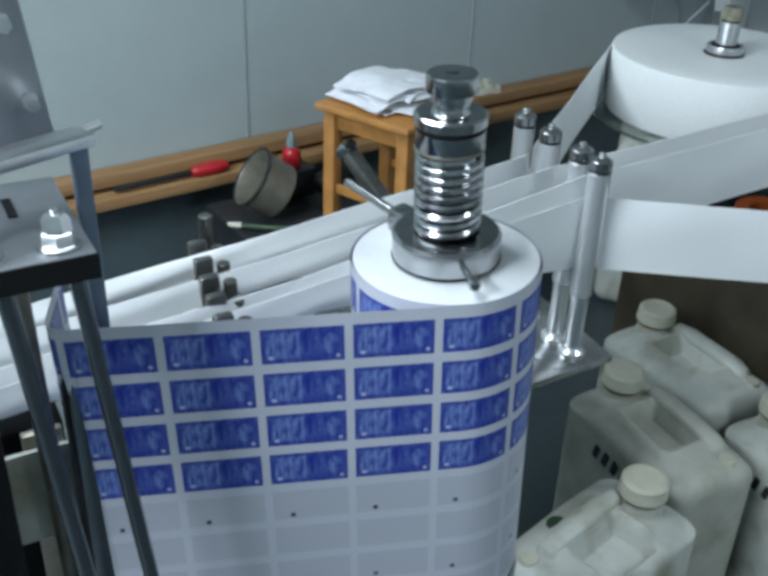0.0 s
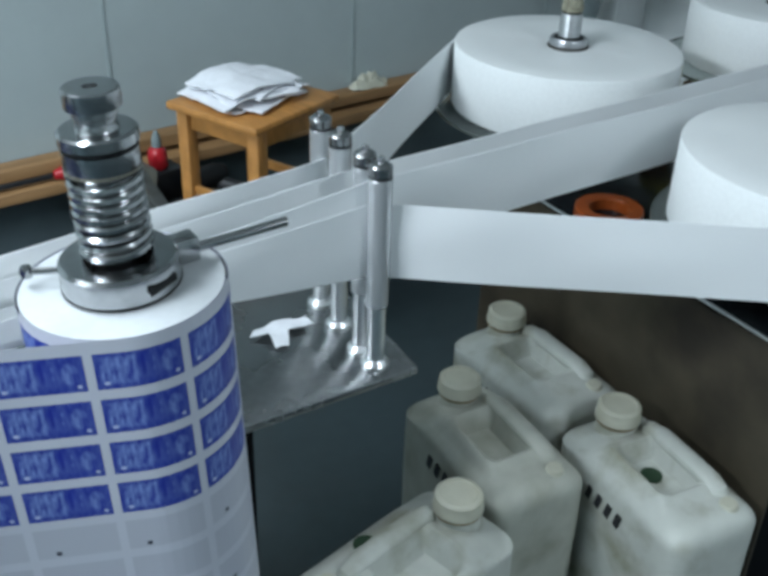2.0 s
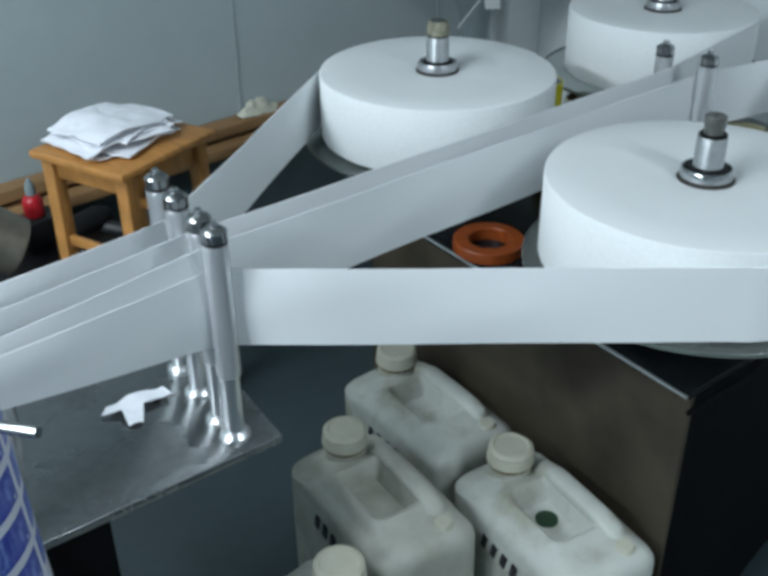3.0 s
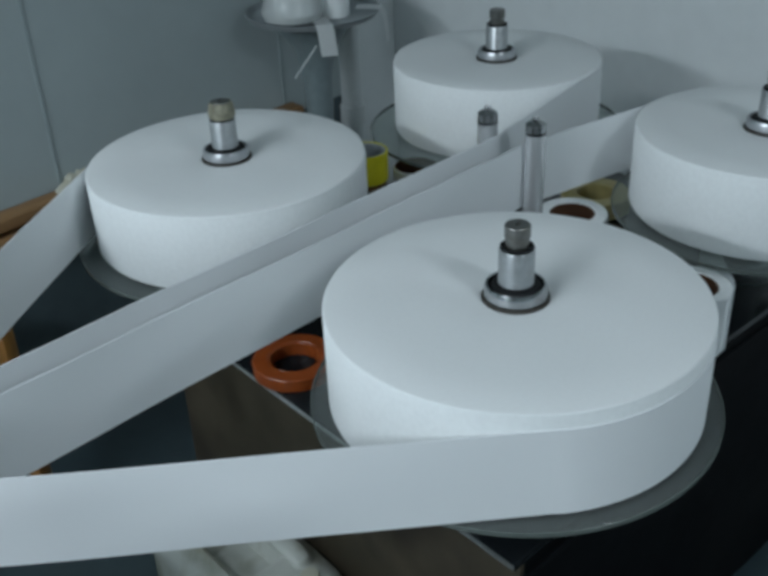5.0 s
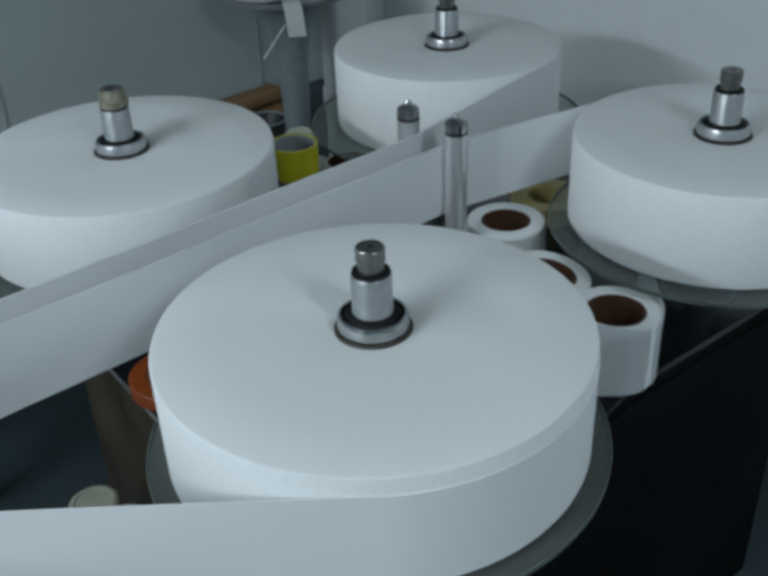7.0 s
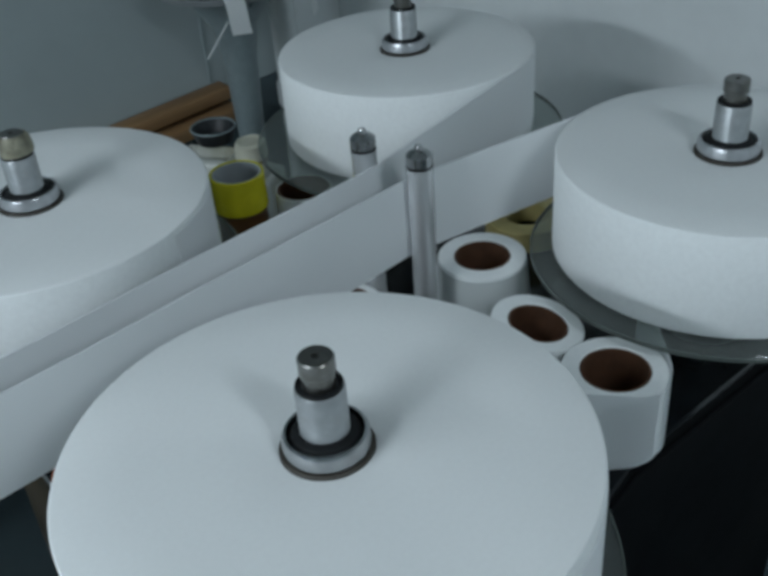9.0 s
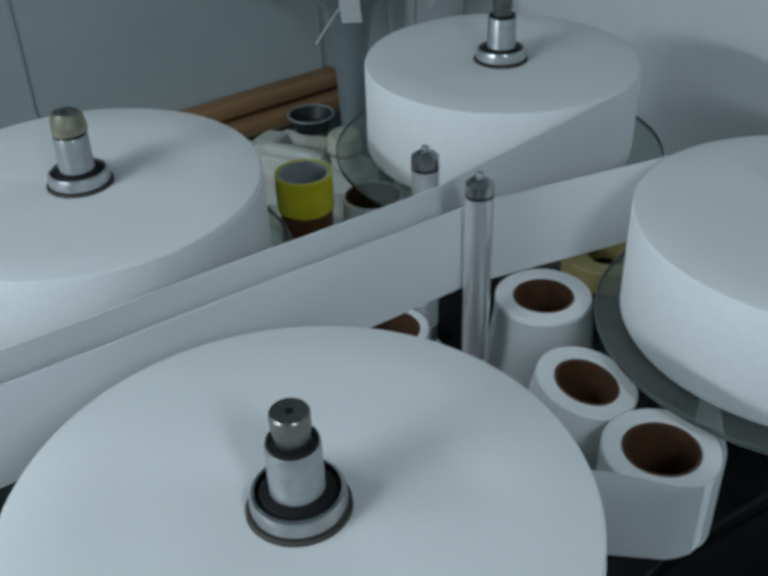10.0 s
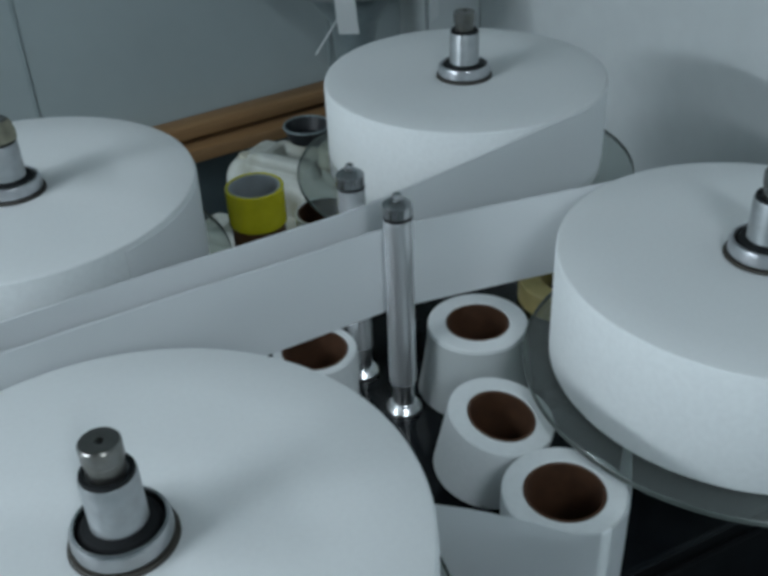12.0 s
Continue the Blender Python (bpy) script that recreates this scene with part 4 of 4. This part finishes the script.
part("tip", tube([(-0.105, 0, 0.0), (-0.0705, 0, 0)], [0.006, 0.008], 10), M_CAP, brush, "cream handle tip")
single("carton", box(-0.05, 0.05, -0.035, 0.035, 0, 0.080, 0.003), M_CRATE, "small black carton on the tool chest", "box", pose(0.835, 2.10, TOP, 0, 0, 14))
flask = thing("red_bottle", "small red squeeze bottle with grey top on a carton", "bottle", pose(0.830, 2.10, TOP + 0.0803))
part("body", lathe([(0, 0.0), (0.021, 0.0), (0.025, 0.005), (0.025, 0.042), (0.019, 0.054), (0.012, 0.058), (0, 0.058)], 32), M_RED, flask)
part("nozzle", lathe([(0, 0.0583), (0.013, 0.0583), (0.013, 0.072), (0.010, 0.086), (0.005, 0.100), (0, 0.101)], 20), M_PLINTH, flask, "grey nozzle")
drill = thing("power_tool", "black hand tool with a ribbed grip on the chest", "tool", pose(0.945, 2.06, TOP, 0, 0, 20))
part("body", tube([(-0.075, 0, 0.045), (-0.06, 0, 0.046), (0.03, 0, 0.046), (0.06, 0, 0.045)], [0.012, 0.030, 0.032, 0.020], 16), M_BLACK, drill)
part("grip", tube([(0.02, 0, 0.03), (0.05, -0.05, 0.019), (0.06, -0.085, 0.0175)], [0.019, 0.018, 0.017], 12), M_CRATE, drill)
grip = thing("scraper", "scraper with a red plastic grip resting on the pine laths", "scraper", pose(0.640, Y1 - 0.088, 0.4245, 0, LATH_SLOPE, 0))
part("grip", lathe([(0, -0.053), (0.011, -0.050), (0.0165, -0.035), (0.0185, 0.0), (0.0165, 0.035), (0.011, 0.050), (0, 0.053)], 24), M_RED, grip, m=pose(0, 0, 0, 0, 90, 0))
part("stem", box(-0.26, -0.0535, -0.005, 0.005, -0.007, 0.005, 0.001), M_CRATE, grip, "dark flat stem")

def rag(x, y, z, yaw, w, d, h, seed, name, label, mat):
    bm = bmesh.new()
    bmesh.ops.create_grid(bm, x_segments=22, y_segments=18, size=0.5)
    for v in bm.verts:
        px, py = v.co.x, v.co.y
        r2 = min(1.0, 4 * (px * px + py * py))
        n1 = noise.noise(Vector((px * 4, py * 4, seed))) + 0.5 * noise.noise(Vector((px * 11, py * 11, seed)))
        v.co = (px * w * (1 + 0.25 * n1), py * d * (1 - 0.2 * n1), max(0.003, h * (1 - r2) * (0.7 + 0.6 * n1) + 0.012 * n1))
    bmesh.ops.solidify(bm, geom=bm.faces[:], thickness=0.002)
    return single(name, bm, mat, label, "cloth", pose(x, y, z, 0, 0, yaw))


rag(1.545, Y1 - 0.040, 0.5025, 3, 0.12, 0.05, 0.042, 2.7, "plastic_bag", "crumpled whitish plastic bag lying on the pine lath", M_CAP)

# ---- corner stand with wrapped rolls ----
PX, PY, PDZ = 2.68, 2.70, 0.655
stand = thing("pedestal", "grey plastic pedestal with a round clear tray", "pedestal", pose(PX, PY, 0))
part("column", lathe([(0, -0.5445), (0.11, -0.5445), (0.112, -0.525), (0.07, -0.48), (0.046, -0.40), (0.043, 0.0), (0.060, 0.40), (0.080, 0.52), (0.14, 0.60), (0.15, PDZ - 0.006), (0, PDZ - 0.006)], 40), M_PLINTH, stand)
part("tray", lathe([(0, PDZ - 0.005), (0.245, PDZ - 0.005), (0.262, PDZ + 0.018), (0.258, PDZ + 0.019), (0.242, PDZ), (0, PDZ)], 64), M_GREY, stand, "round tray")
pipe = thing("drain_pipe", "white upright plastic pipe in the wall corner", "pipe", pose(2.435, 2.225, 0))
part("pipe", cyl(0.032, 0.0, 0.83, 32), M_PIPE, pipe)
part("coupling", ring(0.0322, 0.038, 0.44, 0.50, 32), M_PIPE, pipe)
wr = tape_roll(PX - 0.135, PY - 0.06, PDZ + 0.019, 0.12, 0.075, 0.032, "wrapped_roll", "white film roll in loose clear wrap, brown core showing", M_WOVEN, group="wrapped rolls")
bag = lathe([(0.0, 0.0), (0.105, 0.002), (0.118, 0.03), (0.108, 0.07), (0.088, 0.105), (0.076, 0.122)], 40, wobble=0.05)
part("wrap", bag, M_WRAP, wr, "loose clear wrap")
for i, (dx, dy, r, h) in enumerate(((0.03, -0.09, 0.062, 0.10), (0.085, 0.05, 0.075, 0.16))):
    t2 = tape_roll(PX + dx, PY + dy, PDZ + 0.002, h, r, 0.03, "wrapped_roll", "white packed film roll standing on the round tray", M_WOVEN, group="wrapped rolls")
tape_roll(PX + 0.03, PY - 0.09, PDZ + 0.103, 0.09, 0.066, 0.03, "wrapped_roll", "white packed film roll stacked on another", M_WOVEN, group="wrapped rolls")
for i, (a, l, w, tw) in enumerate(((-2.1, 0.085, 0.062, 6), (-0.85, 0.10, 0.07, -12))):
    strip = bmesh.new()
    ex, ey = 0.27 * math.cos(a), 0.27 * math.sin(a)
    tx, ty = -math.sin(a), math.cos(a)
    prof = [(0.17, 0.026), (0.225, 0.027), (0.268, 0.024), (0.282, 0.002), (0.288, -0.05), (0.292, -l)]
    rows_ = []
    for k, (rr, zz) in enumerate(prof):
        sh = 0.004 * k * (1 if tw > 0 else -1)
        rows_.append([strip.verts.new((rr * math.cos(a) + tx * (s_ * w / 2 + sh), rr * math.sin(a) + ty * (s_ * w / 2 + sh), zz)) for s_ in (-1, 0, 1)])
    for ra, rb_ in zip(rows_, rows_[1:]):
        for k in range(2):
            strip.faces.new((ra[k], ra[k + 1], rb_[k + 1], rb_[k]))
    bmesh.ops.solidify(strip, geom=strip.faces[:], thickness=0.0015)
    single("film_strip", strip, M_WOVEN, "loose white film strip hanging over the tray rim", "film strip", pose(PX, PY, PDZ), group="film strips")
single("cable_tie", tube([(PX - 0.135, PY - 0.19, PDZ - 0.060), (PX - 0.178, PY - 0.10, PDZ - 0.19)], 0.0035, 8), M_PIPE, "thin white plastic tie sticking out below the tray", "cable tie")

# the stand and all on it, set to its true size and place
CORNER = Matrix.Translation((2.222, 2.105, 0.84)) @ Matrix.Scale(0.70, 4) @ Matrix.Translation((-PX, -PY, -PDZ))
for ob in scene.objects:
    if ob.parent is None and ob.name.split(".")[0] in ("pedestal", "wrapped_roll", "film_strip", "cable_tie"):
        ob.matrix_basis = CORNER @ ob.matrix_basis

# ---- loose film ends of the small roll ----
def flap_line(a0, a1, way, length):
    """Round the roll from a0 to a1 degrees, then straight off along the tangent."""
    pts = []
    for k in range(9):
        a = math.radians(a0 + (a1 - a0) * k / 8)
        pts.append((1.769 + 0.0608 * math.cos(a), 0.620 + 0.0608 * math.sin(a), 0.0))
    a = math.radians(a1)
    dx, dy = -way * math.sin(a), way * math.cos(a)
    for k in range(1, 9):
        f = k / 8
        pts.append((pts[8][0] + dx * length * f, pts[8][1] + dy * length * f + 0.006 * f * f, 0.004 * math.sin(3 * f)))
    return pts


for label, tall, line in (("loose white film end standing off a small roll", 0.103, flap_line(-80, -38, 1, 0.115)), ("loose white film flap peeled off a small roll", 0.108, flap_line(-92, -128, -1, 0.165))):
    flap = bmesh.new()
    cols = [[flap.verts.new((x, y, TZ + 0.002 + q * (0.096 + (tall - 0.096) * min(1.0, 1.4 * i / 16) + 2 * z))) for q in (0, 0.5, 1)] for i, (x, y, z) in enumerate(line)]
    for a, b in zip(cols, cols[1:]):
        for k in range(2):
            flap.faces.new((a[k], b[k], b[k + 1], a[k + 1]))
    bmesh.ops.solidify(flap, geom=flap.faces[:], thickness=0.0006)
    single("film_flap", flap, M_WEB, label, "film strip", group="film flaps")

# ---- what moves ----
def motions():
    """The film unwinds: its roll turns and the staves run along the web."""
    rows = []
    turn = math.degrees(V / FR)
    for i in range(25):
        t = i * 0.5
        rows.append((t, LEAN_FILM @ pose(0, 0, 0, 0, 0, LEVER0 - turn * t)))
    walk(film_roll, rows)
    for i, ob in STAVES:
        walk(ob, [(k * 0.2, film_pose(V * k * 0.2 - (i + 0.5) * STAVE + PHASE)) for k in range(61)])


LEVER0, PHASE = 104.0, 0.0257
motions()
